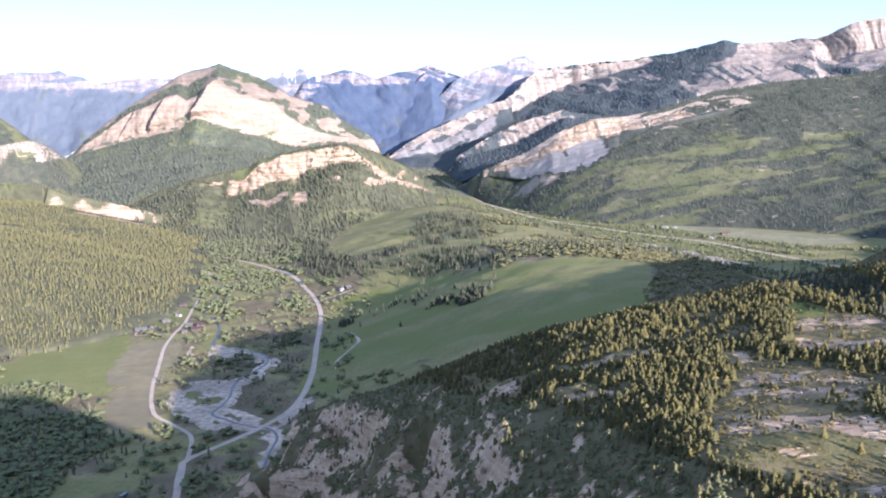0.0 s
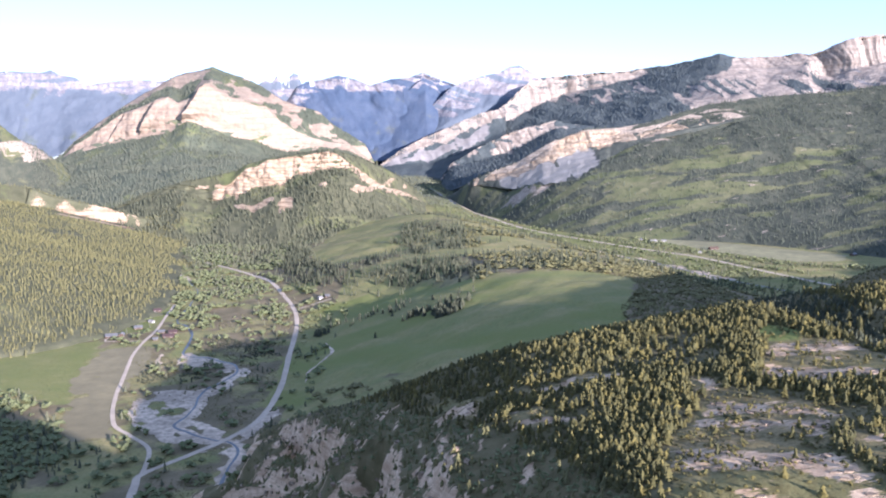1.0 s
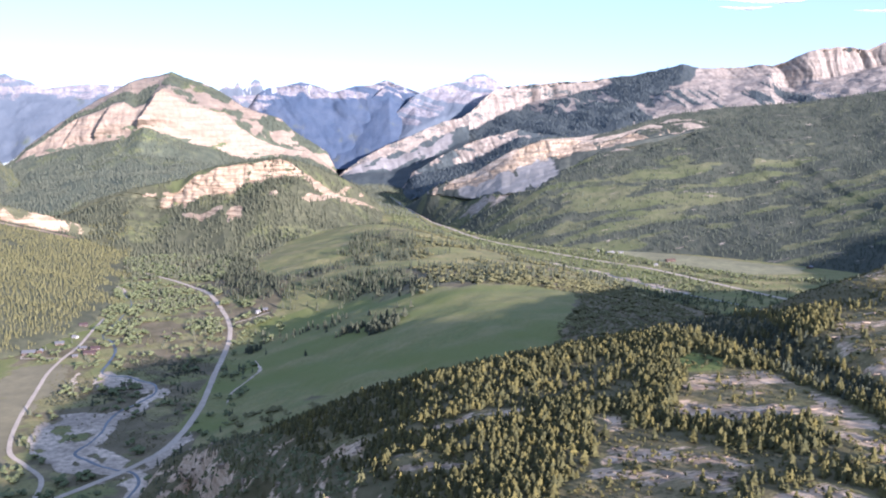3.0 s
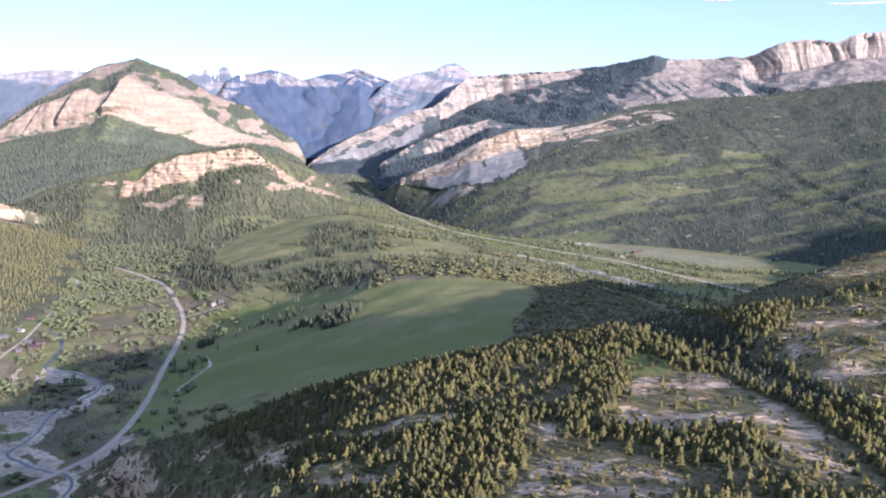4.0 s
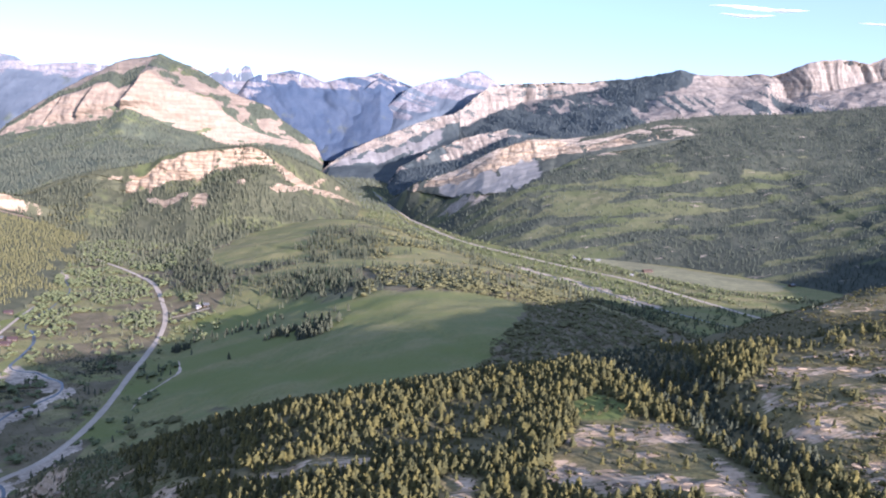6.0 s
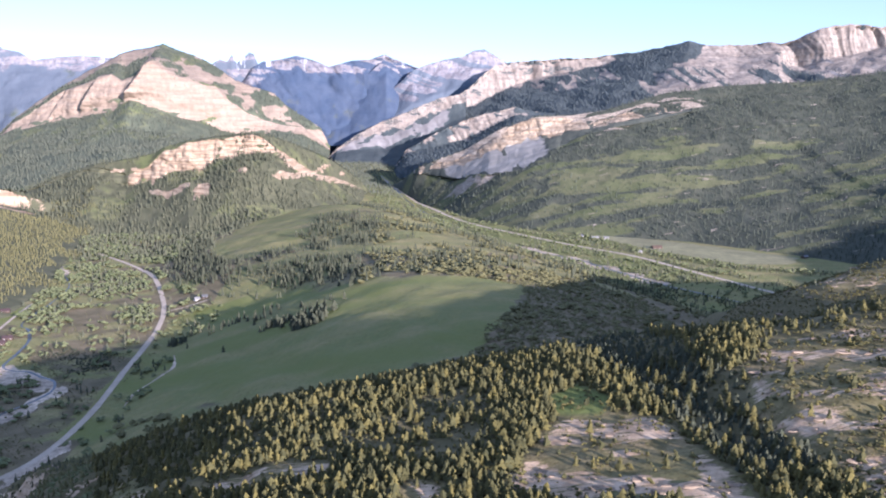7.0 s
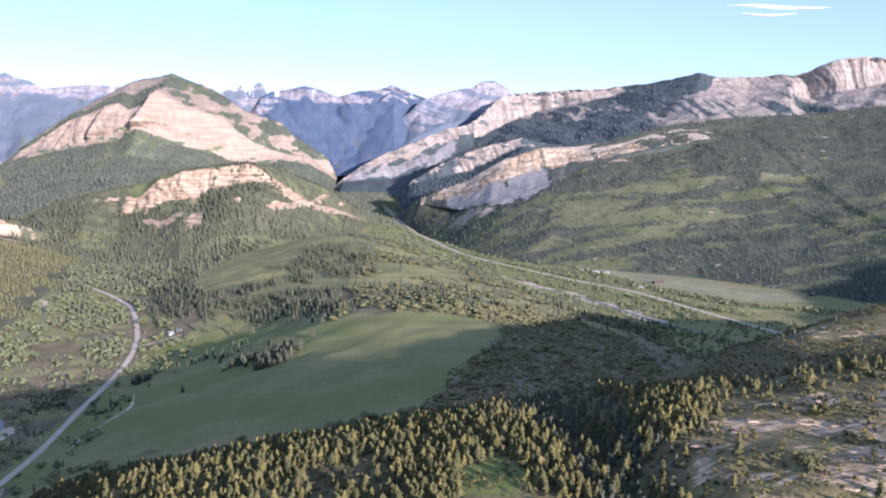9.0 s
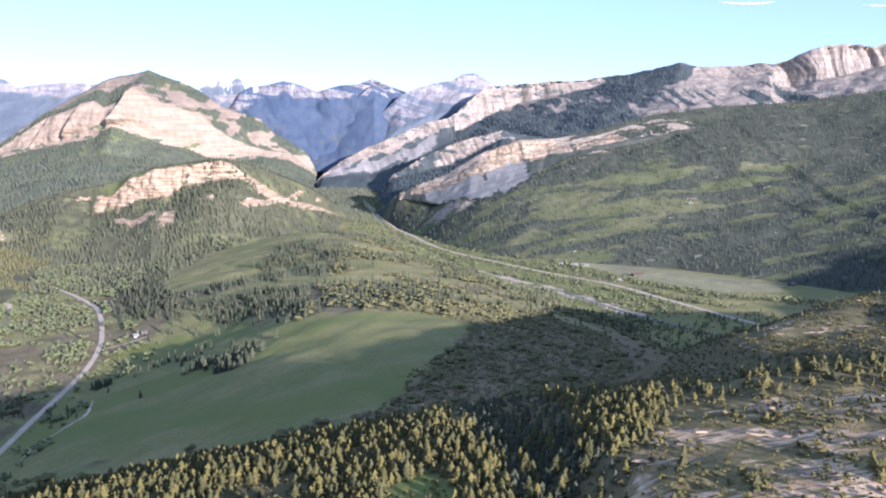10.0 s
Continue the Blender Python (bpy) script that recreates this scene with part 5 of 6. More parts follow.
def d_cliffhill(x, y):
    h, v = AT_CLIFF(x, y)
    rock = cliffhill_rock(x, y, h, v)
    dome = np.exp(-((x + 285) / 95) ** 2) * smooth(v, 1.95, 2.05)
    d = np.where(v < 1.0, 0.4 + 0.5 * fbm(x, y, 80, 3, 75), 0.56 + 0.4 * dome - 0.46 * smooth(fbm(x, y, 60, 3, 76), 0.0, 0.3))
    return (h > h_ground(x, y)) * d * (1 - smooth(rock, 0.2, 0.5)) * ((v < 0.95) | (v > 2.0)) * (v > -0.6)


fx, fy = scatter(-1000, 80, 2080, 3000, 8.0, d_cliffhill, 51)
forest("cliff_hill_woods", fx, fy, 7, 15, FAR_TREES, M_CONIFER, "conifers on and below a cliff", 52)


def d_gap(x, y):
    h = h_ground(x, y)
    return (np.abs(along(x, y, CREEK)[0]) > 26) * (h < 30) * (h_left(x, y) < h) * (h_cliffhill(x, y) < h) * (h_pyramid(x, y) < h) * (0.75 - 0.5 * smooth(fbm(x, y, 60, 3, 148), 0.05, 0.3)) * off_lines(x, y) * (x < -180) * ~inside(x, y, UPPER)


fx, fy = scatter(-1500, -180, 1850, 3200, 9, d_gap, 53)
forest("creek_valley_woods", fx, fy, 8, 15, FAR_TREES, M_CONIFER, "conifer woods in a narrow creek valley", 54)


def d_narrows(x, y):
    h = h_ground(x, y)
    return (h > np.maximum.reduce([f(x, y) for f in (h_cliffhill, h_pyramid, h_right, h_back, h_spur)])) * 0.85 * off_lines(x, y)


fx, fy = scatter(-260, 420, 2880, 4200, 11, d_narrows, 55)
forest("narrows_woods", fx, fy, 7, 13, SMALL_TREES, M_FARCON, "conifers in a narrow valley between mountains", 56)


def d_pyramid(x, y):
    h, v = AT_PYR(x, y)
    rock = pyramid_rock(x, y, h, v)
    return (v > -0.4) * (h > h_ground(x, y) - 3) * (h_left(x, y) < h) * (h_cliffhill(x, y) < h) * (0.70 - 0.5 * smooth(fbm(x, y, 110, 4, 77), 0.0, 0.35)) * (1 - 0.97 * smooth(rock, 0.15, 0.4)) * ((v < 0.97) | (v > 2.0))


fx, fy = scatter(-1900, -150, 2900, 4620, 10.0, d_pyramid, 61)
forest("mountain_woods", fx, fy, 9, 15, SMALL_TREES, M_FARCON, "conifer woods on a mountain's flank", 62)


def d_right(x, y):
    h = h_right(x, y)
    m = right_masks(x, y, h)
    c, _, _ = along(x, y, R_CREST)
    d = (0.86 - 0.6 * smooth(m["grass"], 0.36, 0.7)) * (1 - smooth(m["rock"], 0.15, 0.4)) * (within(x, y, SCREE) < 5)
    return (h > h_ground(x, y)) * d * (c < 60)


fx, fy = scatter(40, 1900, 1500, 3080, 9.5, d_right, 63)
forest("right_mountain_woods", fx, fy, 5, 11, SMALL_TREES, M_SLOPECON, "conifers and scrub on a long mountain side", 64)


def d_side(x, y):
    h = h_near_left(x, y)
    return (h > np.maximum(h_ground(x, y), h_left(x, y))) * (0.6 - 0.5 * smooth(fbm(x, y, 120, 3, 94), 0.0, 0.25))


fx, fy = scatter(-2150, -1480, 2800, 3640, 12.0, d_side, 95)
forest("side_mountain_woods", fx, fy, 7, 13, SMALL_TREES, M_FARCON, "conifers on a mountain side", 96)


def d_river(x, y):
    h = h_ground(x, y)
    r = along(x, y, R_RIVER)[0]
    d = (0.5 + 0.9 * fbm(x, y, 70, 3, 78)) * smooth(230 - np.abs(r), 0, 60)
    d = np.where(np.abs(along(x, y, [(560, 2205), (650, 2000), (780, 1835), (900, 1780)])[0] + 22) < 24, 0.85, d)
    return (h < 25) * (h_right(x, y) < h) * (h_cliffhill(x, y) < h) * (h_ridge(x, y) < h) * d * off_lines(x, y) * ~inside(x, y, R_FIELD)


fx, fy = scatter(20, 1000, 1300, 3100, 7.9, d_river, 65)
half = np.random.RandomState(6).rand(len(fx)) < 0.3
forest("river_thicket", fx[~half], fy[~half], 3, 9, CLUMPS, M_BROAD, "pale green poplar and willow along a river", 66, -1.2, 1.2)
forest("river_pines", fx[half], fy[half], 6, 12, FAR_TREES, M_CONIFER, "conifers along a river", 67)


def d_wall(x, y):
    (hb, vb), (hs, vs) = AT_WALL(x, y), AT_SLAB_B(x, y)
    on = hb >= hs
    z, v = np.where(on, hb, hs), np.where(on, vb, vs)
    r = np.where(on, wall_rock(x, y, hb, vb), slab_rock(135, 0.75)(x, y, hs, vs)["rock"])
    knob = on & (x > 1080) & (x < 1450)
    return (z > np.maximum(h_ground(x, y), h_right(x, y))) * 0.75 * (1 - smooth(r, 0.15, 0.4)) * ((v > 1.0) | (knob & (v > 0)))


fx, fy = scatter(-100, 2300, 3300, 4600, 13, d_wall, 68)
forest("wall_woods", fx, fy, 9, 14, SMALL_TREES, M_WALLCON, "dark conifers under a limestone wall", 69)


def d_scrub(x, y):
    h = h_ground(x, y)
    low = (h < 5) & (h_left(x, y) < h) & (h_ridge(x, y) < h)
    bars = inside(x, y, BAR_ONE) | inside(x, y, BAR_TWO) | inside(x, y, BAR_THREE) | inside(x, y, BAR_FIVE)
    lanes = x > np.interp(y, [766, 824, 899, 1123, 1317], [-250, -262, -324, -382, -398])
    return low * lanes * (x < -165) * (0.1 + 0.85 * smooth(fbm(x, y, 40, 3, 97), -0.1, 0.2)) * off_lines(x, y) * np.where(bars, 0.2, 1.0)


fx, fy = scatter(-420, -150, 600, 1420, 4.4, d_scrub, 98)
forest("creek_scrub", fx, fy, 0.8, 2.4, SHRUBS, M_HILLCON, "low dark willow scrub between gravel bars", 99, -0.2, 1.6)


# ---- single pines on the ridge ----
def simple(name, base, rough=0.8, noise_scale=0.6, spread=0.25, metal=0.0):
    m, n, l, b = material(name)
    t = node(n, "ShaderNodeTexNoise", Scale=noise_scale, Detail=5.0, Roughness=0.65)
    l.new(n.new("ShaderNodeTexCoord").outputs["Object"], t.inputs["Vector"])
    big = node(n, "ShaderNodeTexNoise", Scale=noise_scale * 0.12, Detail=4.0, Roughness=0.6)
    l.new(n.new("ShaderNodeTexCoord").outputs["Object"], big.inputs["Vector"])
    col = ramp(n, l, t.outputs[0], [(0.3, tuple(c * (1 - spread) for c in base)), (0.7, tuple(min(1, c * (1 + spread)) for c in base))])
    l.new(mix(n, l, ramp(n, l, big.outputs[0], [(0.4, (0.5, 0.5, 0.5)), (0.6, (0, 0, 0))]), col, tuple(c * (1 - spread) ** 2 for c in base)), b.inputs["Base Color"])
    b.inputs["Roughness"].default_value = rough
    b.inputs["Metallic"].default_value = metal
    return m


M_BARK = simple("pine_bark", (0.12, 0.085, 0.06), 0.9, 3.0)


def part(name, mesh, parent, label=""):
    ob = new(name, mesh)
    ob.parent = parent
    return tagged(ob, label) if label else ob


def pine(k, rng):
    """One pine: a tapered trunk and a crown of tiered boughs."""
    tree = new("pine_tree")
    n, v, f = 7, [], []
    for z, r in ((-0.6, 0.20), (1.5, 0.16), (5.0, 0.10), (9.0, 0.03)):
        for j in range(n):
            v.append((r * math.cos(6.283 * j / n), r * math.sin(6.283 * j / n), z))
    for i in range(3):
        for j in range(n):
            f.append((i * n + j, i * n + (j + 1) % n, (i + 1) * n + (j + 1) % n, (i + 1) * n + j))
    part("trunk", mesh_of("trunk", v, f, M_BARK), tree, "rough brown trunk")
    cv, cf = cone_tree(9, 10, rng, 0.30 + 0.10 * rng.rand())
    cv = cv * (10.0, 10.0, 9.4) + (0, 0, 0.5)
    part("crown", mesh_of("crown", cv, cf, M_PINE, {"tint": np.full(len(cv), rng.rand())}, False), tree)
    return tagged(tree, "green pine growing on a dry limestone ridge", "tree", "pines on the ridge")


pr = np.random.RandomState(17)
pines = [pine(k, pr) for k in range(6)]
for k, (x, y) in enumerate(PINE_SPOTS):
    z = float(surface(np.array([x]), np.array([y]))[0])
    s = pr.uniform(0.35, 0.78)
    m = pose(x, y, z - 0.1, 0, 0, pr.uniform(0, 360)) @ Matrix.Diagonal((s * pr.uniform(0.9, 1.2), s, s, 1))
    if k < 6:
        pines[k].matrix_world = m
    else:
        t = copy_thing(pines[k % 6], m)
        t.matrix_world = m


# ---- roads, water, fields ----
def curve_through(pts, step):
    """Even points along a smooth line through the given ones."""
    p = np.array([pts[0]] + list(pts) + [pts[-1]], float)
    out = []
    for i in range(1, len(p) - 2):
        n = max(2, int(np.hypot(*(p[i + 1] - p[i])) / step))
        for u in np.arange(n) / n:
            out.append(0.5 * (2 * p[i] + (p[i + 1] - p[i - 1]) * u + (2 * p[i - 1] - 5 * p[i] + 4 * p[i + 1] - p[i + 2]) * u * u + (3 * p[i] - p[i - 1] - 3 * p[i + 1] + p[i + 2]) * u ** 3))
    out.append(p[-2])
    return np.array(out)


def ribbon(name, pts, width, mat, lift, label, category, ragged=0.0, seed=0, height=h_ground):
    c = curve_through(pts, 6.0)
    t = np.gradient(c, axis=0)
    t /= np.linalg.norm(t, axis=1)[:, None]
    nrm = np.stack([-t[:, 1], t[:, 0]], 1)
    rr = np.random.RandomState(seed + 100)
    wob = lambda: 1 + ragged * np.convolve(rr.uniform(-1, 1, len(c) + 4), np.ones(5) / 2.2, 'valid')
    wl_, wr_ = width / 2 * wob(), width / 2 * wob()
    rows = []
    for u in (-1.0, -0.5, 0.0, 0.5, 1.0):
        w = np.where(u < 0, wl_, wr_) * u
        q = c + nrm * w[:, None]
        crown = lift - 0.12 * u * u
        rows.append(np.column_stack([q, height(q[:, 0], q[:, 1]) + crown]))
    V = np.stack(rows, 1).reshape(-1, 3)
    i = (np.arange(len(c) - 1)[:, None] * 5 + np.arange(4)[None]).ravel()
    ob = new(name, mesh_of(name, V, np.stack([i, i + 1, i + 6, i + 5], 1), mat))
    return tagged(ob, label, category, kind="structure")


def patch(name, outline, mat, lift, label, category, cell=4.0, height=h_ground, rag=6.0, seed=0, holes=9.0):
    """A thin cover over part of the ground with an uneven edge."""
    o = np.array(outline)
    X, Y = np.meshgrid(np.arange(o[:, 0].min() - 10, o[:, 0].max() + 10, cell), np.arange(o[:, 1].min() - 10, o[:, 1].max() + 10, cell))
    wx, wy = X + rag * fbm(X, Y, 25, 3, seed + 80), Y + rag * fbm(X, Y, 25, 3, seed + 81)
    ins = (inside(wx, wy, outline) & (fbm(X * 1.25, Y * 0.8, 24, 4, seed + 83) < holes)).ravel()
    nx, ny = X.shape[1], X.shape[0]
    i = (np.arange(ny - 1)[:, None] * nx + np.arange(nx - 1)[None]).ravel()
    f = np.stack([i, i + 1, i + nx + 1, i + nx], 1)
    f = f[ins[f].sum(1) >= 3]
    V = np.stack([X.ravel(), Y.ravel(), (height(X, Y) + lift).ravel()], 1)
    V, f, _ = trimmed(V, f, {})
    ob = new(name, mesh_of(name, V, f, mat))
    return tagged(ob, label, category, kind="structure")


M_ROAD = simple("gravel_road", (0.50, 0.405, 0.30), 0.95, 0.5, 0.15)
M_GRAVEL = simple("river_gravel", (0.60, 0.47, 0.335), 0.95, 0.14, 0.5)
M_SOIL = simple("brown_field", (0.225, 0.188, 0.098), 0.95, 0.05, 0.2)
M_HAY = simple("hay_field", (0.25, 0.23, 0.115), 0.95, 0.06, 0.28)
M_WATER = simple("creek_water", (0.06, 0.07, 0.072), 0.35, 0.2, 0.3)

ribbon("road", ROAD, 7.0, M_ROAD, 0.55, "pale gravel road along the valley", "road", 0.12, 1)
ribbon("road", LANE, 4.6, M_ROAD, 0.50, "narrow gravel lane to a ranch", "road", 0.15, 2)
ribbon("road", YARD_LANE, 3.0, M_ROAD, 0.45, "pale gravel track to a ranch house", "road", 0.2, 12)
ribbon("road", DRIVE, 3.5, M_ROAD, 0.45, "short gravel drive", "road", 0.15, 3)
ribbon("road", R_ROAD, 11.0, M_ROAD, 0.6, "long straight road beside a river", "road", 0.1, 4)
ribbon("creek", CREEK[5:], 3.2, M_WATER, 0.32, "shallow creek winding over gravel", "water", 0.5, 5)
ribbon("creek", CREEK[:6], 1.7, M_WATER, 0.28, "narrow upper creek among willows", "water", 0.6, 7)
ribbon("river", R_RIVER, 8.0, M_WATER, 0.30, "shallow river in a green valley", "water", 0.6, 6)
for k, (bar, holes) in enumerate(((BAR_ONE, 0.13), (BAR_TWO, 0.3), (BAR_THREE, 0.15), (BAR_FOUR, 0.1), (BAR_FIVE, 0.35), (BAR_SIX, 0.1))):
    patch("gravel_bar", bar, M_GRAVEL, 0.22, "pale gravel bar in a creek bend", "gravel bar", 2.0, rag=3.0, seed=k, holes=holes)
ribbon("gravel_bar", [(-137, 1200), (-121, 1139), (-128, 1114), (-133, 1088), (-139, 1068), (-138, 1026)], 3.0, M_GRAVEL, 0.2, "dry stony wash in a meadow", "gravel bar", 1.9, 11)
ribbon("gravel_bar", CREEK[10:], 12, M_GRAVEL, 0.15, "pale gravel along the creek", "gravel bar", 0.9, 8)
ribbon("gravel_bar", CREEK[0:4], 15, M_GRAVEL, 0.15, "pale gravel along the upper creek", "gravel bar", 0.95, 9)
ribbon("gravel_bar", R_RIVER[3:7], 26, M_GRAVEL, 0.15, "pale gravel along the river", "gravel bar", 1.1, 10)
patch("field", BROWN, M_SOIL, 0.25, "bare brown field beside a lane", "field", rag=14.0, holes=0.45)
patch("field", R_FIELD, M_HAY, 0.25, "flat pale hay field", "field", rag=8.0)


# ---- limestone slabs and boulders on the ridge ----
M_SLAB = land_material("slab_rock", rock=((0.25, 0.185, 0.125), (0.40, 0.31, 0.22)), grain=6.0, strata=1.2)


def slab_mesh(rng, flat):
    """A weathered block: an uneven many-sided slab with a broken rim."""
    n, v, f = rng.randint(7, 10), [], []
    rad = [rng.uniform(0.75, 1.2) for _ in range(n)]
    for z, k in ((-0.5, 1.08), (0.25, 1.0), (0.5, 0.8)):
        for j in range(n):
            a = 6.283 * j / n
            r = rad[j] * k * rng.uniform(0.93, 1.07)
            v.append((r * math.cos(a), 0.62 * r * math.sin(a), (z + rng.uniform(-0.07, 0.07)) * flat))
    v.append((0, 0, 0.52 * flat))
    for i in range(2):
        for j in range(n):
            f.append((i * n + j, i * n + (j + 1) % n, (i + 1) * n + (j + 1) % n))
            f.append((i * n + j, (i + 1) * n + (j + 1) % n, (i + 1) * n + j))
    for j in range(n):
        f.append((2 * n + j, 2 * n + (j + 1) % n, 3 * n))
    return mesh_of("slab", v, f, M_SLAB, {"rock": np.ones(len(v)), "grass": np.zeros(len(v))}, False)


br = np.random.RandomState(29)
slabs = [slab_mesh(br, 0.35) for k in range(8)]
blocks = [slab_mesh(br, 1.1) for k in range(8)]
sx, sy = scatter(40, 500, 290, 800, 5.0, lambda x, y: np.maximum(smooth(ridge_masks(x, y, 0)["rock"], 0.4, 0.8) * 0.55, 0.3 * (x > 375) * (y > 640) * smooth(fbm(x, y, 40, 3, 123), 0.0, 0.25)) * (slope_of(h_ridge, x, y, 2.0) < 0.8), 91)
pick = br.permutation(len(sx))[:280]
for x, y in zip(sx[pick], sy[pick]):
    s = br.uniform(0.8, 2.6)
    ob = new("slab", slabs[br.randint(8)])
    ob.parent = ridge
    ob.matrix_world = pose(x, y, float(h_ridge(np.array([x]), np.array([y]))[0]) + 0.05, br.uniform(-6, 6), br.uniform(-6, 6), br.uniform(-25, 25)) @ Matrix.Diagonal((s * br.uniform(1, 2), s, s * 0.8, 1))
sx, sy = scatter(-150, 60, 330, 800, 5.0, lambda x, y: (np.abs(0.93 * x + 0.37 * (y - 620) + 70) < 40) * (0.25 + 0.5 * fbm(x, y, 40, 2, 92)) * (h_ridge(x, y) > 5), 93)
pick = br.permutation(len(sx))[:200]
for x, y in zip(sx[pick], sy[pick]):
    s = br.uniform(0.8, 3.0)
    ob = new("boulder", blocks[br.randint(8)])
    ob.parent = ridge
    ob.matrix_world = pose(x, y, float(h_ridge(np.array([x]), np.array([y]))[0]) + 0.1 * s, br.uniform(-15, 15), br.uniform(-15, 15), br.uniform(0, 360)) @ Matrix.Diagonal((s, s * br.uniform(0.8, 1.4), s, 1))

# ---- ranch buildings ----
M_LOG = simple("dark_log_wall", (0.10, 0.065, 0.045), 0.85, 2.0)
M_WHITE = simple("white_siding", (0.42, 0.40, 0.37), 0.7, 2.0, 0.1)
M_REDROOF = simple("red_metal_roof", (0.075, 0.045, 0.042), 0.6, 1.0, 0.15)
M_GREYROOF = simple("grey_metal_roof", (0.13, 0.13, 0.13), 0.5, 1.0, 0.15)
M_PALEROOF = simple("pale_metal_roof", (0.24, 0.23, 0.22), 0.5, 1.0, 0.1)
M_DARK = simple("dark_opening", (0.03, 0.03, 0.035), 0.3, 1.0)


def box_mesh(name, x0, x1, y0, y1, z0, z1, mat):
    v = [(x, y, z) for z in (z0, z1) for y in (y0, y1) for x in (x0, x1)]
    f = [(0, 2, 3, 1), (4, 5, 7, 6), (0, 1, 5, 4), (1, 3, 7, 5), (3, 2, 6, 7), (2, 0, 4, 6)]
    return mesh_of(name, v, f, mat, None, False)


def house(x, y, turn, length, width, eaves, rise, wall, roof, label, chimney=True):
    """A gabled building with eaves, a door, windows and a chimney."""
    z = float(surface(np.array([x]), np.array([y]))[0])
    h = new("house")
    h.matrix_world = pose(x, y, z, 0, 0, turn)
    a, b, e = length / 2, width / 2, 0.6
    v = [(-a, -b, -0.8), (a, -b, -0.8), (a, b, -0.8), (-a, b, -0.8), (-a, -b, eaves), (a, -b, eaves), (a, b, eaves), (-a, b, eaves), (-a, 0, eaves + rise), (a, 0, eaves + rise)]
    me = bpy.data.meshes.new("wall")
    me.from_pydata(v, [], [(0, 1, 5, 4), (1, 2, 6, 9, 5), (2, 3, 7, 6), (3, 0, 4, 8, 7)])
    me.materials.append(wall)
    part("wall", me, h)
    t, k = 0.25, rise / b
    lo = eaves - e * k
    v = []
    for dz in (0.05, 0.05 + t):
        for xx in (-a - e, a + e):
            v += [(xx, -b - e, lo + dz), (xx, 0, eaves + rise + dz), (xx, b + e, lo + dz)]
    f = [(0, 3, 4, 1), (1, 4, 5, 2), (6, 7, 10, 9), (7, 8, 11, 10), (0, 1, 7, 6), (1, 2, 8, 7), (3, 9, 10, 4), (4, 10, 11, 5), (0, 6, 9, 3), (2, 5, 11, 8)]
    part("roof", mesh_of("roof", v, f, roof, None, False), h)
    part("door", box_mesh("door", -0.6, 0.6, -b - 0.08, -b + 0.02, 0, 2.1, M_DARK), h)
    for wx in (-a * 0.6, a * 0.6):
        w = part("window", box_mesh("window", wx - 0.85, wx + 0.85, -b - 0.05, -b + 0.02, 0.85, 2.35, M_WHITE), h)
        part("pane", box_mesh("pane", wx - 0.7, wx + 0.7, -b - 0.08, -b - 0.04, 1.0, 2.2, M_DARK), w, "dark window glass")
    if chimney:
        part("chimney", box_mesh("chimney", a * 0.4, a * 0.4 + 0.8, 0.3, 1.1, eaves + rise * 0.4, eaves + rise + 1.2, M_LOG), h)
    return tagged(h, label, "house")


house(-458, 1262, 12, 17, 9, 3.2, 2.8, M_LOG, M_GREYROOF, "dark log ranch house with a grey roof")
house(-446, 1270, 100, 9, 7, 2.8, 2.2, M_LOG, M_PALEROOF, "small log cabin with a pale roof")
house(-436, 1312, 20, 12, 7, 3.0, 2.4, M_LOG, M_GREYROOF, "dark log cabin in a clearing")
house(-429, 1352, -25, 9, 5, 2.8, 1.4, M_WHITE, M_PALEROOF, "low white shed with a pale roof", False)
house(-440, 1415, 15, 12, 7, 2.8, 2.2, M_LOG, M_REDROOF, "log cabin with a red roof among trees")
house(-373, 1257, 10, 16, 8, 3.0, 2.6, M_LOG, M_REDROOF, "long log barn with a red roof")
house(-374, 1281, 15, 12, 8, 3.0, 2.4, M_LOG, M_REDROOF, "dark log barn with a dull red roof")
house(-392, 1285, 5, 9, 6, 2.6, 2.0, M_LOG, M_GREYROOF, "log shed with a grey roof", False)
house(-388, 1242, 30, 7, 5, 2.5, 1.6, M_LOG, M_GREYROOF, "small dark shed beside barns", False)
house(-180, 1476, 40, 9, 6, 2.8, 2.0, M_WHITE, M_PALEROOF, "small white cabin at the end of a drive")
house(-168, 1475, 10, 8, 6, 2.8, 2.0, M_LOG, M_GREYROOF, "log cabin behind a white one")
house(560, 2165, 20, 18, 10, 3.4, 2.8, M_WHITE, M_PALEROOF, "white farmhouse beside a hay field")
house(532, 2195, 35, 14, 9, 3.2, 2.6, M_WHITE, M_GREYROOF, "pale farm building near a road")
house(588, 2170, -10, 12, 8, 3.0, 2.4, M_WHITE, M_PALEROOF, "white shed near a farmhouse", False)
house(672, 2040, 15, 22, 11, 3.6, 3.2, M_LOG, M_LOG, "dark barn in a hay field", False)
house(622, 1985, 5, 8, 6, 2.8, 2.0, M_WHITE, M_PALEROOF, "small white cabin by a road")
house(950, 1928, 40, 16, 9, 3.2, 2.6, M_LOG, M_GREYROOF, "dark farm building at a field's edge")


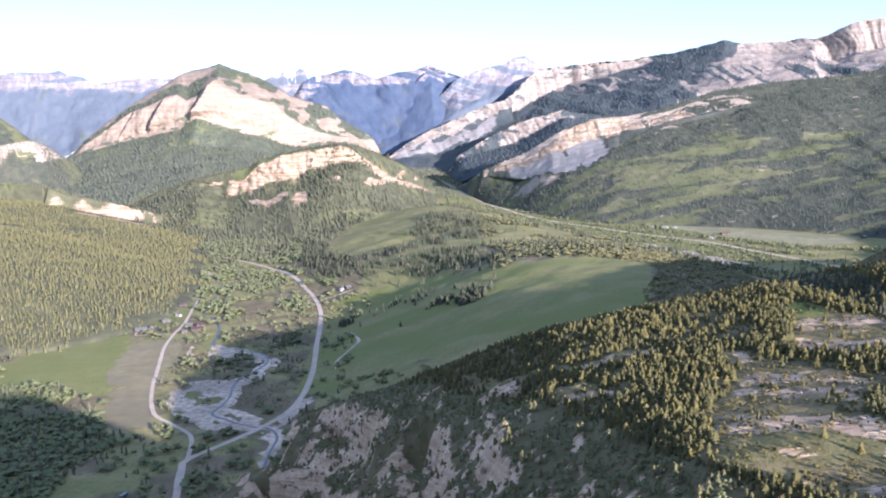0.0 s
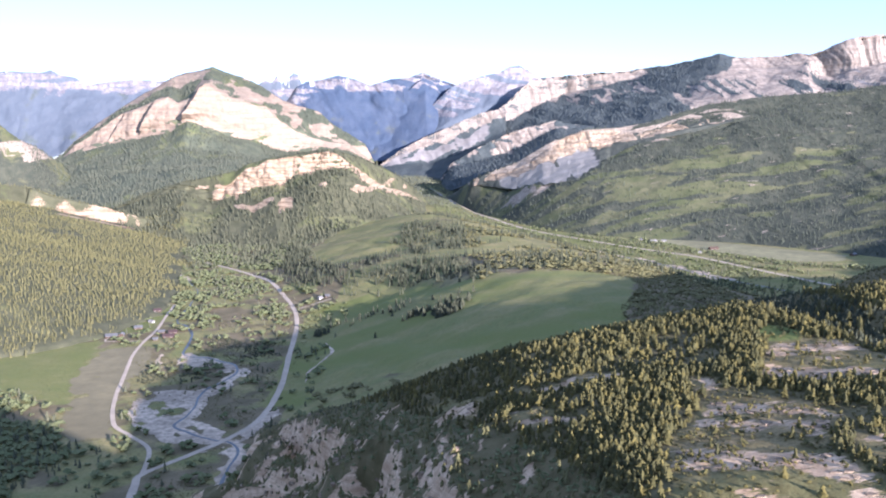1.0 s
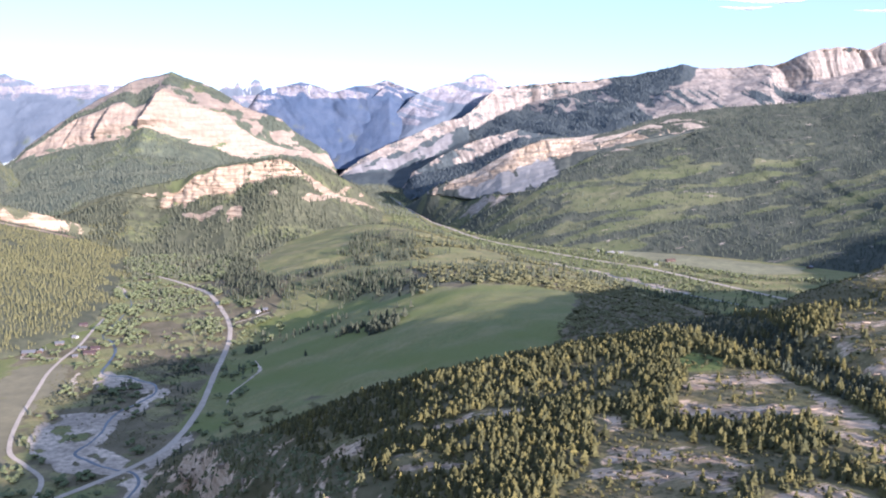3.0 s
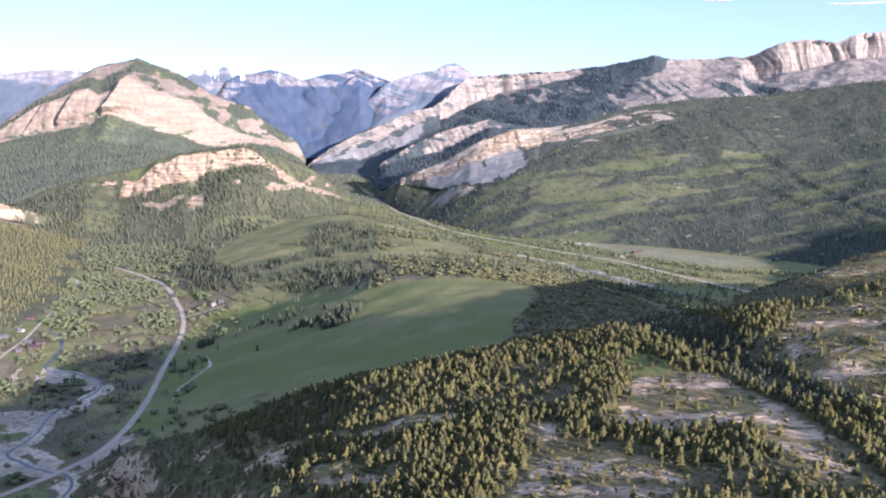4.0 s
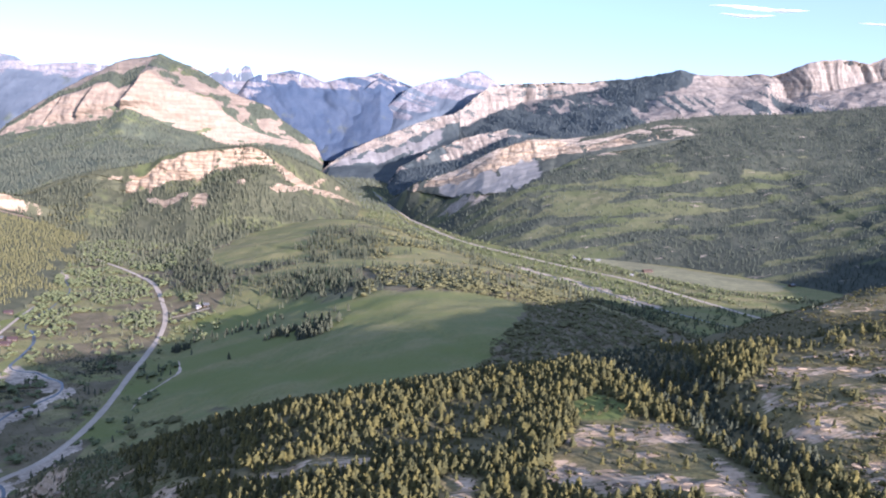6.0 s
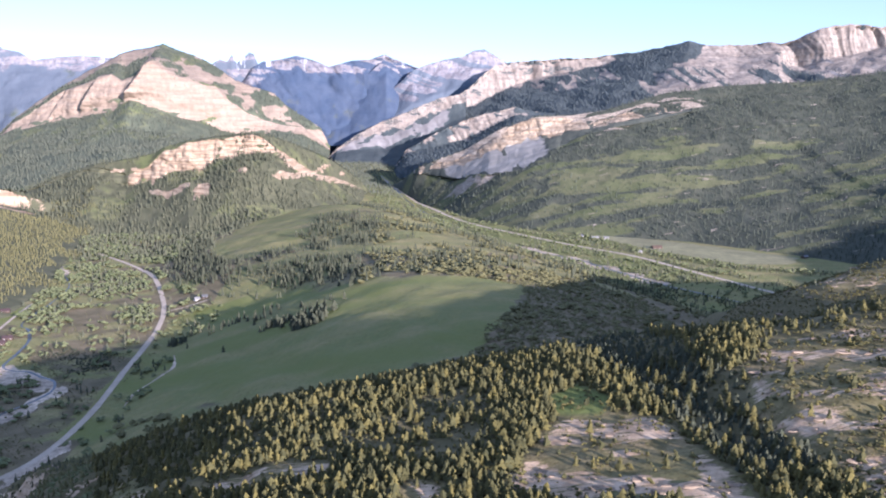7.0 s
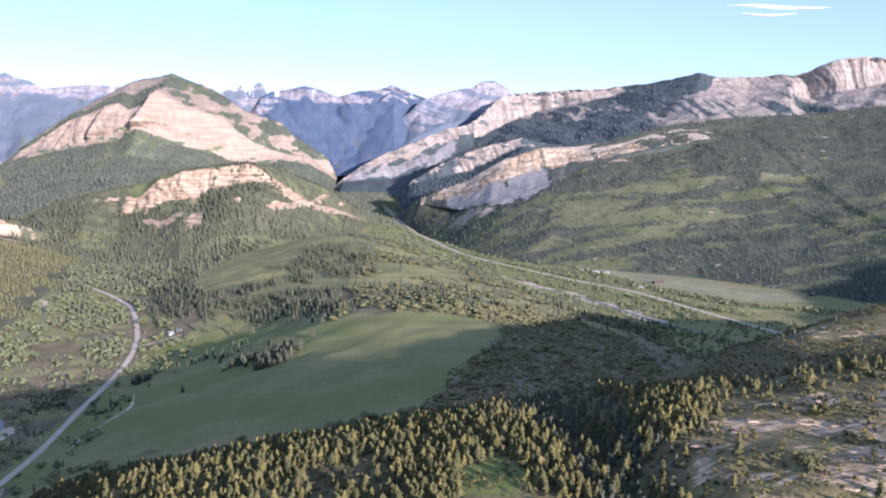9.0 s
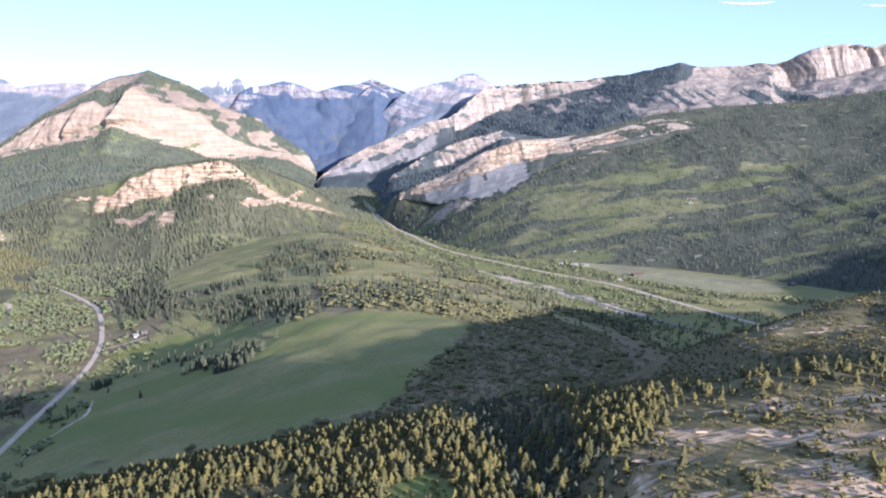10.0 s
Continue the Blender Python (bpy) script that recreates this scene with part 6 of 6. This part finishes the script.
def camper(x, y, turn):
    """A small parked trailer: body, roof, stripe, wheels."""
    z = float(h_ground(np.array([x]), np.array([y]))[0])
    c = new("camper_trailer")
    c.matrix_world = pose(x, y, z, 0, 0, turn)
    part("body", box_mesh("body", -4, 4, -1.3, 1.3, 0.5, 2.8, simple("teal_panel", (0.06, 0.22, 0.26), 0.4)), c, "teal side panels")
    part("roof", box_mesh("roof", -4.1, 4.1, -1.4, 1.4, 2.8, 3.0, M_PALEROOF), c)
    part("stripe", box_mesh("stripe", -4.03, 4.03, -1.33, 1.33, 1.2, 1.6, simple("orange_stripe", (0.45, 0.16, 0.05), 0.5)), c, "orange stripe")
    for wx in (-1.0, 1.0):
        for wy in (-1.3, 1.15):
            n = 10
            v = [(wx + 0.4 * math.cos(6.283 * j / n), wy + dy, 0.4 + 0.4 * math.sin(6.283 * j / n)) for dy in (0, 0.2) for j in range(n)]
            f = [(j, (j + 1) % n, n + (j + 1) % n, n + j) for j in range(n)]
            me = bpy.data.meshes.new("wheel")
            me.from_pydata(v, [], f + [tuple(range(n)), tuple(range(2 * n - 1, n - 1, -1))])
            me.materials.append(M_DARK)
            part("wheel", me, c)
    return tagged(c, "teal and orange camper parked in a meadow", "trailer")


camper(-278, 690, 70)


# ---- thin clouds ----
def cloud_material():
    m, n, l, b = material("cirrus")
    b.inputs["Base Color"].default_value = (0.9, 0.9, 0.9, 1)
    b.inputs["Roughness"].default_value = 1.0
    # a faint glow of their own is added to the wisps' sunlit white
    b.inputs["Emission Color"].default_value = (1, 1, 1, 1)
    b.inputs["Emission Strength"].default_value = 0.12
    b.inputs["Alpha"].default_value = 0.75
    return m


M_CLOUD = cloud_material()


def wisp(x, y, z, length, thick, turn, seed):
    """A thin streak of cloud: a flattened, frayed lens."""
    r = np.random.RandomState(seed)
    n, m, v, f = 28, 6, [], []
    for i in range(n + 1):
        u = i / n
        w = thick * math.sin(math.pi * u) ** 0.8 * r.uniform(0.55, 1.1) + 0.2
        cz = thick * 0.5 * math.sin(5 * u + seed)
        for j in range(m):
            a = 6.283 * j / m
            v.append((length * (u - 0.5), 3 * w * math.cos(a), cz + 0.5 * w * math.sin(a)))
    for i in range(n):
        for j in range(m):
            f.append((i * m + j, i * m + (j + 1) % m, (i + 1) * m + (j + 1) % m, (i + 1) * m + j))
    ob = new("cloud", mesh_of("cloud", v, f, M_CLOUD))
    ob.matrix_world = pose(x, y, z, 0, 2, turn)
    return tagged(ob, "thin white streak of high cloud", "cloud", kind="structure")


wisp(1750, 4330, 905, 460, 16, -22, 1)
wisp(1700, 4340, 872, 260, 12, -22, 2)
wisp(2215, 3960, 815, 300, 10, -25, 3)
